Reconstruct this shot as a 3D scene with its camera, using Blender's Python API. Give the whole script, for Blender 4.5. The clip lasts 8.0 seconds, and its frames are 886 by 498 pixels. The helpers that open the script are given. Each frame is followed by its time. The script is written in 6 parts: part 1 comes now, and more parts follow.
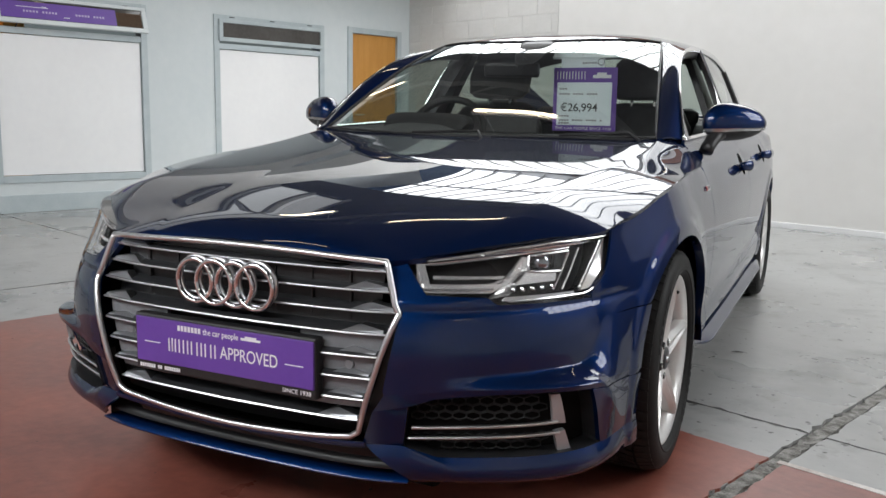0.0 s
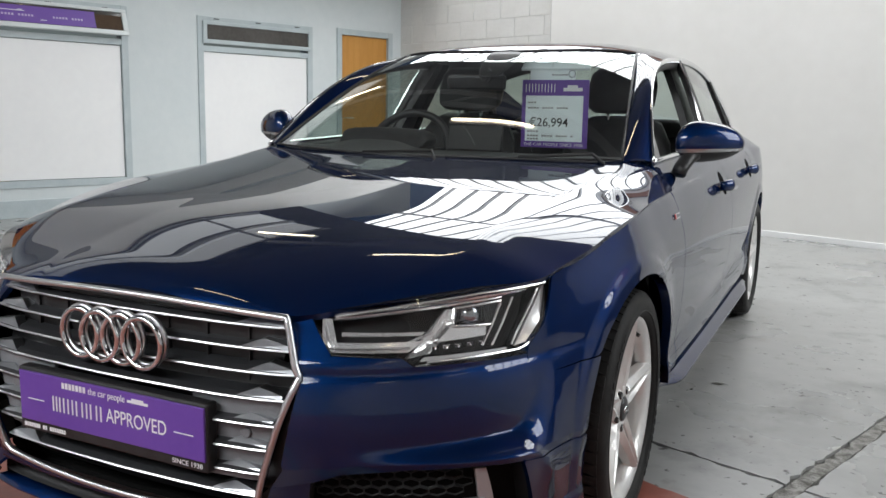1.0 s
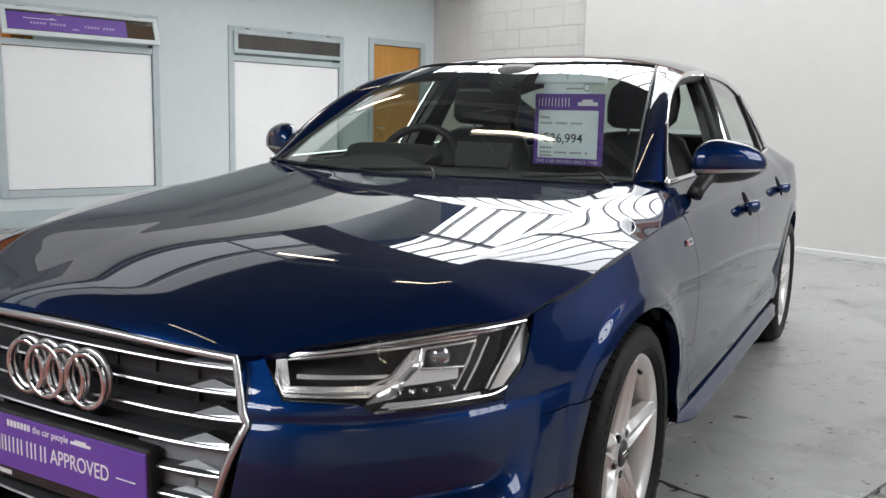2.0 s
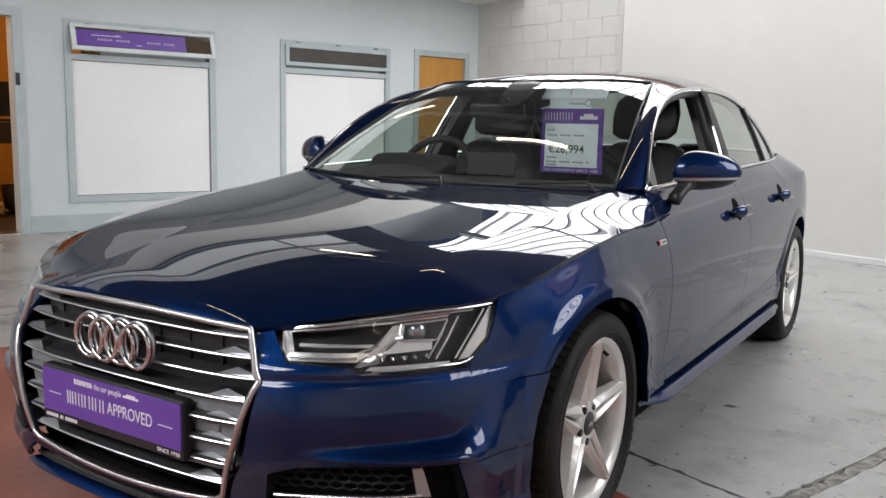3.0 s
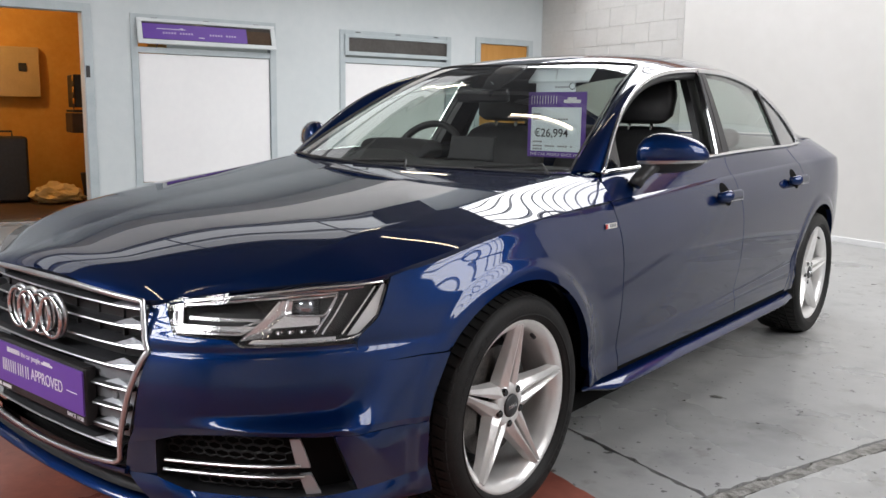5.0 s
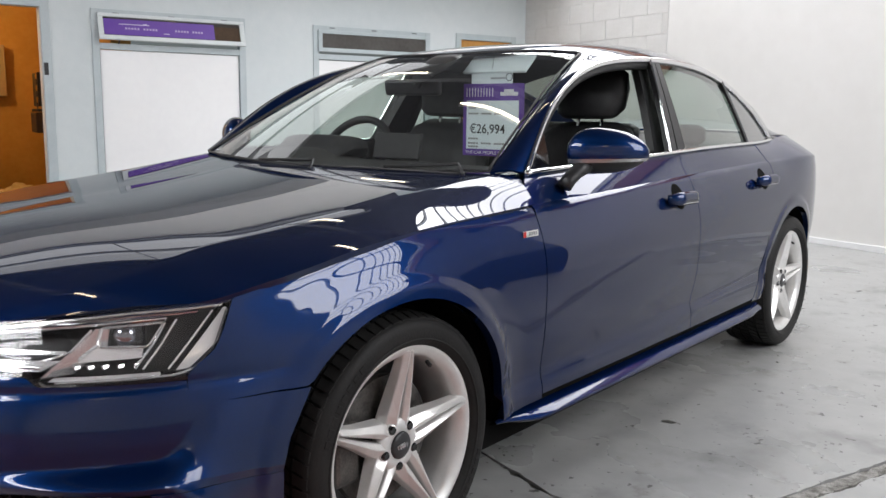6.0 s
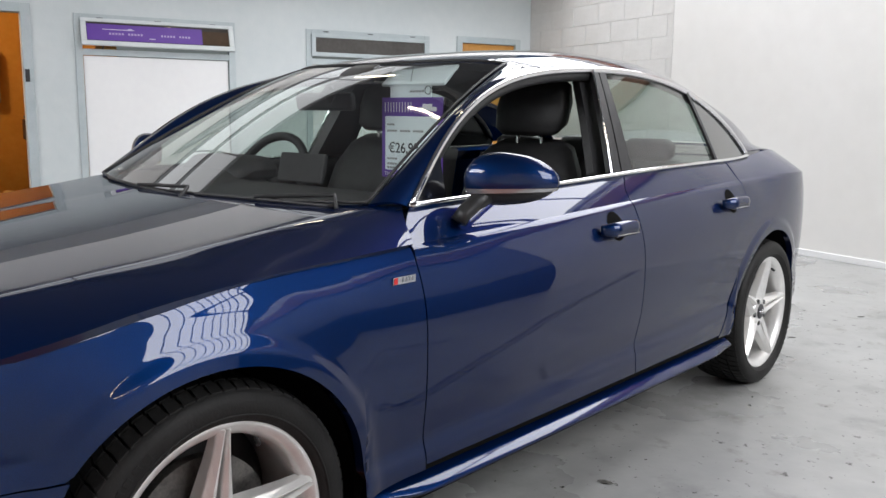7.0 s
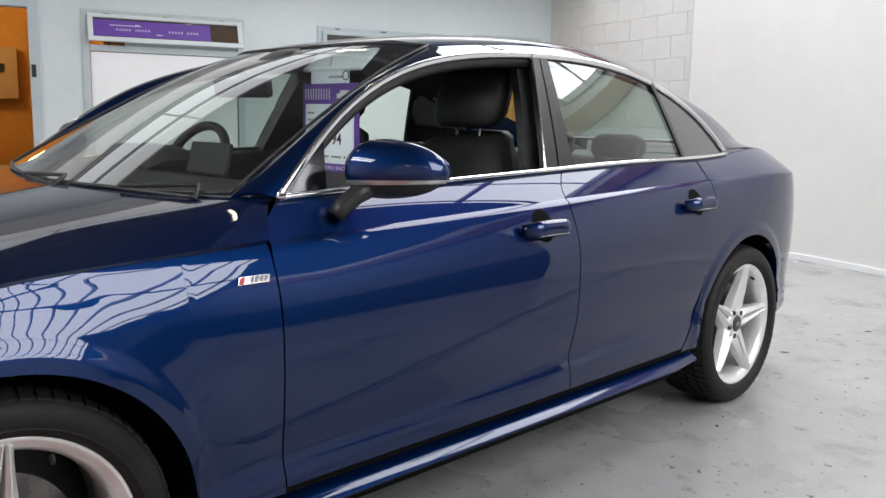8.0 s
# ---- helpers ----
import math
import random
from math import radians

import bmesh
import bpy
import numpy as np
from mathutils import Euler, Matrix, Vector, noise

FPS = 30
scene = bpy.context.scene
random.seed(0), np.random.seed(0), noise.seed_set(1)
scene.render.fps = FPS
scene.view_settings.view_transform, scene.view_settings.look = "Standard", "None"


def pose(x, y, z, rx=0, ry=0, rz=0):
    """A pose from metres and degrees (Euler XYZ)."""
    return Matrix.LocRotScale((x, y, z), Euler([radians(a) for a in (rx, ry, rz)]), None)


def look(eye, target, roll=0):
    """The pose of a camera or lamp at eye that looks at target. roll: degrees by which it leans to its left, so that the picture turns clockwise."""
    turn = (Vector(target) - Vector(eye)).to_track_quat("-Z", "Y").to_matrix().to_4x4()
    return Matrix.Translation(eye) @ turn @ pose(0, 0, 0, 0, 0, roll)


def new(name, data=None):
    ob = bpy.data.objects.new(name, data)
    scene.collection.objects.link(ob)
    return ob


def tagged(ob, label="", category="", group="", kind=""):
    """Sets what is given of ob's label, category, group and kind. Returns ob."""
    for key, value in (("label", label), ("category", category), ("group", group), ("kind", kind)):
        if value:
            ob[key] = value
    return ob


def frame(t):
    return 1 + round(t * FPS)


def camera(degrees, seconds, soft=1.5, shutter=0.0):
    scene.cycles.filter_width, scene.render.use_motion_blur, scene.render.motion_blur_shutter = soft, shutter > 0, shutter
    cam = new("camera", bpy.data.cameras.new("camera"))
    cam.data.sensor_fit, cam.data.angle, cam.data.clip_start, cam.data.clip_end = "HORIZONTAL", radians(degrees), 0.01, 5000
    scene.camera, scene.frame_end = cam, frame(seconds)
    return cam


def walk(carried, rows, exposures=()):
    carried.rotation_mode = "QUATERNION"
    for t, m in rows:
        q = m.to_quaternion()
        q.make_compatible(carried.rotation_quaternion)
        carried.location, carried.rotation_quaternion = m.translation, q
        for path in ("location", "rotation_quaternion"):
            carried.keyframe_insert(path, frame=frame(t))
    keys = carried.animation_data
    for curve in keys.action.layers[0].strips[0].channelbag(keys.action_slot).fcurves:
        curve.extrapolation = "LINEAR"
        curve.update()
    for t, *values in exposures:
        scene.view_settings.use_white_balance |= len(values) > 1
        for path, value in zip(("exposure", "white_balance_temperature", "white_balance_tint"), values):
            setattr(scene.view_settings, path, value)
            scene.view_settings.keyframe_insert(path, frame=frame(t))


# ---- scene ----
cam = camera(55.3, 8.0)
PATH = [
    (0, (1.297, -2.452, 1.017), (0.445, -0.67, 0.707), 1.0),
    (0.5, (1.335, -2.337, 1.073), (0.451, -0.571, 0.761), 1.0),
    (1, (1.357, -2.149, 1.091), (0.494, -0.373, 0.776), 1.1),
    (1.5, (1.372, -1.97, 1.107), (0.466, -0.214, 0.798), 1.2),
    (2, (1.407, -1.947, 1.119), (0.456, -0.212, 0.821), 1.4),
    (3.3, (1.855, -2.201, 1.17), (0.763, -0.551, 0.88), 1.2),
    (3.5, (1.93, -2.197, 1.181), (0.823, -0.557, 0.887), 1.2),
    (4, (2.1, -2.143, 1.174), (0.94, -0.541, 0.875), 1.0),
    (4.2, (2.147, -2.101, 1.159), (0.96, -0.52, 0.857), 0.9),
    (5.3, (2.146, -1.812, 1.112), (0.893, -0.284, 0.798), 0.8),
    (5.5, (2.148, -1.736, 1.09), (0.896, -0.208, 0.779), 0.7),
    (6, (2.162, -1.443, 1.117), (0.909, 0.084, 0.804), 0.7),
    (6.5, (2.187, -1.18, 1.138), (0.912, 0.328, 0.823), 0.9),
    (7, (2.243, -0.891, 1.177), (0.93, 0.585, 0.866), 0.6),
    (7.5, (2.331, -0.625, 1.17), (0.983, 0.82, 0.86), 0.8),
    (8, (2.38, -0.441, 1.133), (0.986, 0.961, 0.83), 1.1),
]
walk(cam, [(t, look(eye, target, roll)) for t, eye, target, roll in PATH], [(0, -0.45, 6550, 11), (1.5, -0.42, 6500, 10), (3.5, -0.41, 6680, 14), (5.5, -0.20, 6570, 14), (8, -0.18, 6500, 13)])

# ---- light ----
world = bpy.data.worlds.new("world")
scene.world = world
world.use_nodes = True
wn, wl = world.node_tree.nodes, world.node_tree.links
sky = wn.new("ShaderNodeTexSky")
sky.sky_type, sky.sun_disc = "NISHITA", False
sky.sun_elevation, sky.sun_rotation = radians(42), radians(120)
sky.dust_density = 4.0
wl.new(sky.outputs[0], wn["Background"].inputs[0])
wn["Background"].inputs[1].default_value = 0.06
sun_data = bpy.data.lights.new("sun", "SUN")
sun_data.energy, sun_data.angle, sun_data.color = 0.6, radians(12), (1.0, 0.96, 0.9)
sun = new("sun", sun_data)
sun.matrix_world = pose(0, 0, 12, 48, 0, 120)
ROOFLIGHT = 16.3  # watts per square metre of the rooflights

# ---- materials ----
def shader(name, base=(0.8, 0.8, 0.8), rough=0.5, metal=0.0, **more):
    m = bpy.data.materials.new(name)
    m.use_nodes = True
    p = m.node_tree.nodes["Principled BSDF"]
    p.inputs["Base Color"].default_value = (*base, 1)
    p.inputs["Roughness"].default_value = rough
    p.inputs["Metallic"].default_value = metal
    for key, value in more.items():
        p.inputs[key.replace("_", " ")].default_value = value
    return m


def grain(m, colors, scale=4.0, detail=6.0, bump=0.0, bump_scale=60.0, rough=None, coords="Object", stretch=(1, 1, 1), contrast=(0.35, 0.65)):
    """Varies a material's colour at two scales, with a fine bump and uneven gloss."""
    n, l = m.node_tree.nodes, m.node_tree.links
    p = n["Principled BSDF"]
    tc, mp = n.new("ShaderNodeTexCoord"), n.new("ShaderNodeMapping")
    mp.inputs["Scale"].default_value = stretch
    l.new(tc.outputs[coords], mp.inputs[0])
    big, fine = n.new("ShaderNodeTexNoise"), n.new("ShaderNodeTexNoise")
    big.inputs["Scale"].default_value, big.inputs["Detail"].default_value = scale, detail
    fine.inputs["Scale"].default_value, fine.inputs["Detail"].default_value = scale * 9, 4
    mixed = n.new("ShaderNodeMath")
    mixed.operation = "MULTIPLY_ADD"
    mixed.inputs[1].default_value = 0.35
    half = n.new("ShaderNodeMath")
    half.operation, half.inputs[1].default_value = "MULTIPLY", 0.65
    for t in (big, fine):
        l.new(mp.outputs[0], t.inputs["Vector"])
    l.new(big.outputs["Fac"], half.inputs[0])
    l.new(fine.outputs["Fac"], mixed.inputs[0])
    l.new(half.outputs[0], mixed.inputs[2])
    ramp = n.new("ShaderNodeValToRGB")
    e = ramp.color_ramp.elements
    e[0].position, e[1].position = contrast
    e[0].color, e[1].color = (*colors[0], 1), (*colors[1], 1)
    l.new(mixed.outputs[0], ramp.inputs[0])
    l.new(ramp.outputs[0], p.inputs["Base Color"])
    if rough:
        r = n.new("ShaderNodeMapRange")
        r.inputs["To Min"].default_value, r.inputs["To Max"].default_value = rough
        l.new(big.outputs["Fac"], r.inputs["Value"])
        l.new(r.outputs[0], p.inputs["Roughness"])
    if bump:
        t, b = n.new("ShaderNodeTexNoise"), n.new("ShaderNodeBump")
        t.inputs["Scale"].default_value, t.inputs["Detail"].default_value = bump_scale, 5
        b.inputs["Strength"].default_value, b.inputs["Distance"].default_value = bump, 0.01
        l.new(mp.outputs[0], t.inputs["Vector"])
        l.new(t.outputs["Fac"], b.inputs["Height"])
        l.new(b.outputs[0], p.inputs["Normal"])
    return m


def glass_material(name, tint, spec=1.0, least=0.08, rise=3.5):
    """Clear pane: see-through, with a reflection that grows at grazing angles."""
    m = bpy.data.materials.new(name)
    m.use_nodes = True
    n, l = m.node_tree.nodes, m.node_tree.links
    n.remove(n["Principled BSDF"])
    clear, gloss, mix, facing = (n.new("ShaderNodeBsdfTransparent"), n.new("ShaderNodeBsdfGlossy"), n.new("ShaderNodeMixShader"), n.new("ShaderNodeLayerWeight"))
    power, scaled = n.new("ShaderNodeMath"), n.new("ShaderNodeMath")
    clear.inputs[0].default_value = (*tint, 1)
    gloss.inputs["Roughness"].default_value = 0.0
    gloss.inputs["Color"].default_value = (spec, spec, spec, 1)
    facing.inputs["Blend"].default_value = 0.5
    power.operation, power.inputs[1].default_value = "POWER", rise
    scaled.operation, scaled.inputs[1].default_value, scaled.inputs[2].default_value = "MULTIPLY_ADD", 1 - least, least
    l.new(facing.outputs["Facing"], power.inputs[0])
    l.new(power.outputs[0], scaled.inputs[0])
    l.new(scaled.outputs[0], mix.inputs[0])
    l.new(clear.outputs[0], mix.inputs[1])
    l.new(gloss.outputs[0], mix.inputs[2])
    l.new(mix.outputs[0], n["Material Output"].inputs[0])
    return m


def car_paint():
    m = shader("blue_paint", (0.004, 0.012, 0.075), 0.48, 0.85, Coat_Weight=1.0, Coat_Roughness=0.004, Coat_IOR=1.52, Specular_Tint=(0.01, 0.06, 0.16, 1))
    n, l = m.node_tree.nodes, m.node_tree.links
    p = n["Principled BSDF"]
    tc, flake, ramp = n.new("ShaderNodeTexCoord"), n.new("ShaderNodeTexNoise"), n.new("ShaderNodeValToRGB")
    flake.inputs["Scale"].default_value, flake.inputs["Detail"].default_value = 900, 2
    ramp.color_ramp.elements[0].position, ramp.color_ramp.elements[1].position = 0.3, 0.75
    ramp.color_ramp.elements[0].color, ramp.color_ramp.elements[1].color = (0.0005, 0.0125, 0.062, 1), (0.0009, 0.0210, 0.103, 1)
    l.new(tc.outputs["Object"], flake.inputs["Vector"])
    l.new(flake.outputs["Fac"], ramp.inputs[0])
    l.new(ramp.outputs[0], p.inputs["Base Color"])
    return m


PAINT = car_paint()
CHROME = shader("chrome", (0.80, 0.80, 0.81), 0.12, 1.0)
DARK_CHROME = shader("smoked_chrome", (0.66, 0.66, 0.67), 0.10, 1.0)
BAR_METAL = shader("brushed_bar_metal", (0.42, 0.43, 0.45), 0.34, 1.0)
SATIN = shader("satin_aluminium", (0.62, 0.62, 0.63), 0.30, 1.0)
GREY_BAR = grain(shader("grey_grille_plastic", (0.16, 0.165, 0.17), 0.38), ((0.15, 0.157, 0.168), (0.185, 0.192, 0.205)), 40)
BAR_GREY = grain(shader("dark_grey_grille_bar", (0.10, 0.105, 0.11), 0.42), ((0.022, 0.023, 0.025), (0.034, 0.035, 0.038)), 40)
BLACK = grain(shader("black_plastic", (0.012, 0.012, 0.013), 0.45), ((0.010, 0.010, 0.011), (0.02, 0.02, 0.021)), 30, bump=0.05, bump_scale=400)
GLOSS_BLACK = shader("gloss_black_trim", (0.006, 0.006, 0.007), 0.12, 0.0, Coat_Weight=0.6, Coat_Roughness=0.03)
RUBBER = grain(shader("tyre_rubber", (0.012, 0.012, 0.012), 0.6, 0.0, Specular_IOR_Level=0.22), ((0.009, 0.009, 0.009), (0.017, 0.0165, 0.016)), 12, bump=0.1, bump_scale=160)
ALLOY = grain(shader("silver_alloy", (0.7, 0.69, 0.68), 0.3, 0.5), ((0.70, 0.695, 0.68), (0.78, 0.77, 0.755)), 30, rough=(0.28, 0.38))
DARK_STEEL = grain(shader("brake_steel", (0.08, 0.08, 0.08), 0.45, 0.8), ((0.05, 0.05, 0.05), (0.16, 0.15, 0.14)), 20)
GLASS = glass_material("clear_glass", (0.76, 0.80, 0.78), 1.0, 0.06)
TINT = glass_material("green_tinted_glass", (0.60, 0.69, 0.64), 1.0, 0.06)
LENS = glass_material("lamp_lens", (0.97, 0.97, 0.97), 0.9, 0.04, 5.0)
LEATHER = grain(shader("black_leather", (0.02, 0.02, 0.021), 0.5), ((0.015, 0.015, 0.016), (0.03, 0.03, 0.031)), 25, bump=0.25, bump_scale=260)
DASH = grain(shader("soft_black_dash", (0.02, 0.02, 0.02), 0.6), ((0.016, 0.016, 0.017), (0.028, 0.028, 0.028)), 40, bump=0.15, bump_scale=500)
PURPLE = grain(shader("purple_print", (0.13, 0.055, 0.33), 0.35), ((0.125, 0.052, 0.32), (0.14, 0.06, 0.345)), 8)
INK_WHITE = shader("white_print", (0.8, 0.8, 0.82), 0.4)
INK_BLACK = shader("black_print", (0.015, 0.015, 0.015), 0.5)
INK_GREY = shader("grey_print", (0.3, 0.3, 0.3), 0.5)
PAPER = grain(shader("pale_blue_card", (0.72, 0.80, 0.82), 0.5), ((0.80, 0.90, 0.92), (0.84, 0.93, 0.95)), 10)
MATTE = shader("matte_black_lining", (0.008, 0.008, 0.008), 1.0, 0.0, Specular_IOR_Level=0.05)
LAMP_SILVER = shader("lamp_silver", (0.86, 0.86, 0.86), 0.20, 0.75)
RED = shader("red_badge", (0.5, 0.012, 0.012), 0.3)

WALL_BLUE = grain(shader("pale_blue_wall_paint", (0.62, 0.68, 0.70), 0.75), ((0.56, 0.61, 0.622), (0.62, 0.66, 0.668)), 1.2, bump=0.08, bump_scale=40, coords="Object", stretch=(0.85, 0.85, 0.85))
WALL_WHITE = grain(shader("white_block_paint", (0.72, 0.71, 0.69), 0.7), ((0.60, 0.59, 0.57), (0.67, 0.66, 0.642)), 3, bump=0.25, bump_scale=50)
BOARD_WHITE = grain(shader("white_wallboard", (0.76, 0.75, 0.73), 0.6), ((0.70, 0.686, 0.663), (0.745, 0.732, 0.712)), 0.8, bump=0.02, bump_scale=20)
TRIM_GREY = grain(shader("grey_blue_gloss_paint", (0.42, 0.48, 0.50), 0.4), ((0.40, 0.46, 0.48), (0.47, 0.525, 0.54)), 6, bump=0.05, bump_scale=60)
PANEL_WHITE = grain(shader("white_panel", (0.82, 0.82, 0.82), 0.45), ((0.80, 0.80, 0.805), (0.84, 0.84, 0.84)), 1.5)
ORANGE_WOOD = grain(shader("orange_varnished_door", (0.50, 0.235, 0.045), 0.45), ((0.46, 0.205, 0.035), (0.55, 0.265, 0.06)), 3, stretch=(6, 6, 0.5))
OCHRE = grain(shader("ochre_wall_paint", (0.6, 0.32, 0.06), 0.7), ((0.55, 0.28, 0.05), (0.64, 0.36, 0.08)), 2)
CEIL = grain(shader("white_ceiling_paint", (0.7, 0.7, 0.69), 0.8), ((0.78, 0.775, 0.755), (0.84, 0.835, 0.815)), 1.0)
STEEL_PAINT = grain(shader("painted_roof_steel", (0.25, 0.26, 0.27), 0.5), ((0.22, 0.23, 0.24), (0.3, 0.31, 0.32)), 4)
DUST = grain(shader("brown_carpet", (0.06, 0.035, 0.02), 0.9), ((0.05, 0.03, 0.017), (0.08, 0.048, 0.028)), 6)

# ---- building tools ----
def link(name, bm, material, parent=None, smooth=True):
    me = bpy.data.meshes.new(name)
    bmesh.ops.recalc_face_normals(bm, faces=bm.faces) if not smooth else None
    bm.to_mesh(me)
    bm.free()
    if smooth:
        me.shade_smooth()
    me.materials.append(material)
    ob = new(name, me)
    if parent:
        ob.parent = parent
    return ob


def part(name, bm, material, parent, label="", smooth=False):
    ob = link(name, bm, material, parent, smooth)
    return tagged(ob, label) if label else ob


def thing(name, label, category, m=None, group="", kind=""):
    ob = new(name)
    ob.empty_display_size = 0.1
    if m is not None:
        ob.matrix_world = m
    return tagged(ob, label, category, group, kind)


def box(x0, x1, y0, y1, z0, z1, bevel=0.0, bm=None):
    """A block between two corners, with rounded edges; added to bm if given."""
    b = bmesh.new()
    bmesh.ops.create_cube(b, size=1)
    for v in b.verts:
        v.co = ((x0 + x1) / 2 + v.co.x * (x1 - x0), (y0 + y1) / 2 + v.co.y * (y1 - y0), (z0 + z1) / 2 + v.co.z * (z1 - z0))
    if bevel:
        bmesh.ops.bevel(b, geom=b.edges, offset=bevel, segments=2, affect="EDGES", profile=0.5)
    return join(bm, b)


def join(bm, b, m=None):
    if m is not None:
        b.transform(m)
    if bm is None:
        return b
    tmp = bpy.data.meshes.new("tmp")
    b.to_mesh(tmp)
    b.free()
    bm.from_mesh(tmp)
    bpy.data.meshes.remove(tmp)
    return bm


def tube(points, r, sides=8, closed=False, bm=None, flat=1.0, up=(0, 0, 1)):
    """A bar of round (or flattened) section along points."""
    b = bmesh.new()
    pts = [Vector(p) for p in points]
    n, rings = len(pts), []
    for i, p in enumerate(pts):
        a = pts[i - 1] if i or closed else p
        c = pts[(i + 1) % n] if i < n - 1 or closed else p
        d = (c - a).normalized()
        side = d.cross(Vector(up))
        side = side.normalized() if side.length > 1e-4 else Vector((1, 0, 0))
        top = side.cross(d)
        rr = r[i] if isinstance(r, (list, tuple)) else r
        rings.append([b.verts.new(p + side * (math.cos(q) * rr) + top * (math.sin(q) * rr * flat)) for q in (2 * math.pi * k / sides for k in range(sides))])
    for i in range(n if closed else n - 1):
        u, w = rings[i], rings[(i + 1) % n]
        for k in range(sides):
            b.faces.new((u[k], u[(k + 1) % sides], w[(k + 1) % sides], w[k]))
    if not closed:
        b.faces.new(rings[0][::-1])
        b.faces.new(rings[-1])
    bmesh.ops.recalc_face_normals(b, faces=b.faces)
    return join(bm, b)


def lathe(profile, axis="x", sides=48, bm=None, start=0.0, turn=2 * math.pi):
    """A body of revolution round an axis from (along, radius) pairs."""
    b = bmesh.new()
    full = abs(turn - 2 * math.pi) < 1e-6
    rows = []
    for k in range(sides if full else sides + 1):
        q = start + turn * k / sides
        c, s = math.cos(q), math.sin(q)
        rows.append([b.verts.new({"x": (a, r * c, r * s), "y": (r * c, a, r * s), "z": (r * c, r * s, a)}[axis]) for a, r in profile])
    for k in range(sides):
        u, w = rows[k], rows[(k + 1) % len(rows)]
        for i in range(len(profile) - 1):
            b.faces.new((u[i], u[i + 1], w[i + 1], w[i]))
    bmesh.ops.remove_doubles(b, verts=b.verts, dist=1e-6)
    bmesh.ops.recalc_face_normals(b, faces=b.faces)
    return join(bm, b)


def spline(xs, ys):
    """A smooth curve through knots, with no overshoot."""
    xs, ys = np.array(xs, float), np.array(ys, float)
    h, d = np.diff(xs), np.diff(ys) / np.diff(xs)
    m = np.zeros(len(xs))
    m[0], m[-1] = d[0], d[-1]
    for i in range(1, len(xs) - 1):
        if d[i - 1] * d[i] > 0:
            w1, w2 = 2 * h[i] + h[i - 1], h[i] + 2 * h[i - 1]
            m[i] = (w1 + w2) / (w1 / d[i - 1] + w2 / d[i])

    def at(x):
        x = np.clip(np.asarray(x, float), xs[0], xs[-1])
        i = np.clip(np.searchsorted(xs, x, side="right") - 1, 0, len(xs) - 2)
        t = (x - xs[i]) / h[i]
        return ((2 * t**3 - 3 * t**2 + 1) * ys[i] + (t**3 - 2 * t**2 + t) * h[i] * m[i] + (-2 * t**3 + 3 * t**2) * ys[i + 1] + (t**3 - t**2) * h[i] * m[i + 1])
    return at


def smooth_step(a, b, x):
    t = np.clip((np.asarray(x, float) - a) / (b - a), 0, 1)
    return t * t * (3 - 2 * t)


def polyline(points, n, soft=False):
    """n points along a chain of knots, evenly by length; soft rounds the corners."""
    p = np.array(points, float)
    d = np.r_[0, np.cumsum(np.linalg.norm(np.diff(p, axis=0), axis=1))]
    t = np.linspace(0, d[-1], n)
    cols = [(spline(d, p[:, k])(t) if soft else np.interp(t, d, p[:, k])) for k in range(p.shape[1])]
    return np.stack(cols, -1)


def coons(bottom, top, left, right, nu, nv, soft=True):
    """A grid of plane points between four border chains (bottom and top run left to right, left and right run upwards)."""
    b, t = polyline(bottom, nu, soft), polyline(top, nu, soft)
    l, r = polyline(left, nv, soft), polyline(right, nv, soft)
    u, v = np.linspace(0, 1, nu)[None, :, None], np.linspace(0, 1, nv)[:, None, None]
    return ((1 - v) * b[None] + v * t[None] + (1 - u) * l[:, None] + u * r[:, None]
            - ((1 - u) * (1 - v) * b[0] + u * (1 - v) * b[-1] + (1 - u) * v * t[0] + u * v * t[-1]))


def sheet(grid, flange=0.012, flip=False, mirror=False, bm=None, crease=None):
    """A panel from a grid of points (rows, columns, 3), its rim folded inwards by flange; crease: a row that stays a sharp edge."""
    g = np.array(grid, float)
    if mirror:
        g[..., 0] *= -1
        flip = not flip
    b = bmesh.new()
    nv, nu = g.shape[:2]
    vs = [[b.verts.new(g[j, i]) for i in range(nu)] for j in range(nv)]
    for j in range(nv - 1):
        for i in range(nu - 1):
            q = (vs[j][i], vs[j][i + 1], vs[j + 1][i + 1], vs[j + 1][i])
            try:
                b.faces.new(q[::-1] if flip else q)
            except ValueError:
                pass
    b.normal_update()
    if crease is not None:
        for i in range(nu - 1):
            e = b.edges.get((vs[crease][i], vs[crease][i + 1]))
            if e:
                e.smooth = False
    if flange:
        rim = [vs[0][i] for i in range(nu)] + [vs[j][-1] for j in range(1, nv)] + [vs[-1][i] for i in range(nu - 2, -1, -1)] + [vs[j][0] for j in range(nv - 2, 0, -1)]
        inner = [b.verts.new(v.co - v.normal * flange) for v in rim]
        for k in range(len(rim)):
            a, c = rim[k], rim[(k + 1) % len(rim)]
            f = b.faces.new((c, a, inner[k], inner[(k + 1) % len(rim)]) if not flip else (a, c, inner[(k + 1) % len(rim)], inner[k]))
        for k in range(len(rim)):
            e = b.edges.get((rim[k], rim[(k + 1) % len(rim)]))
            if e:
                e.smooth = False
    return join(bm, b)


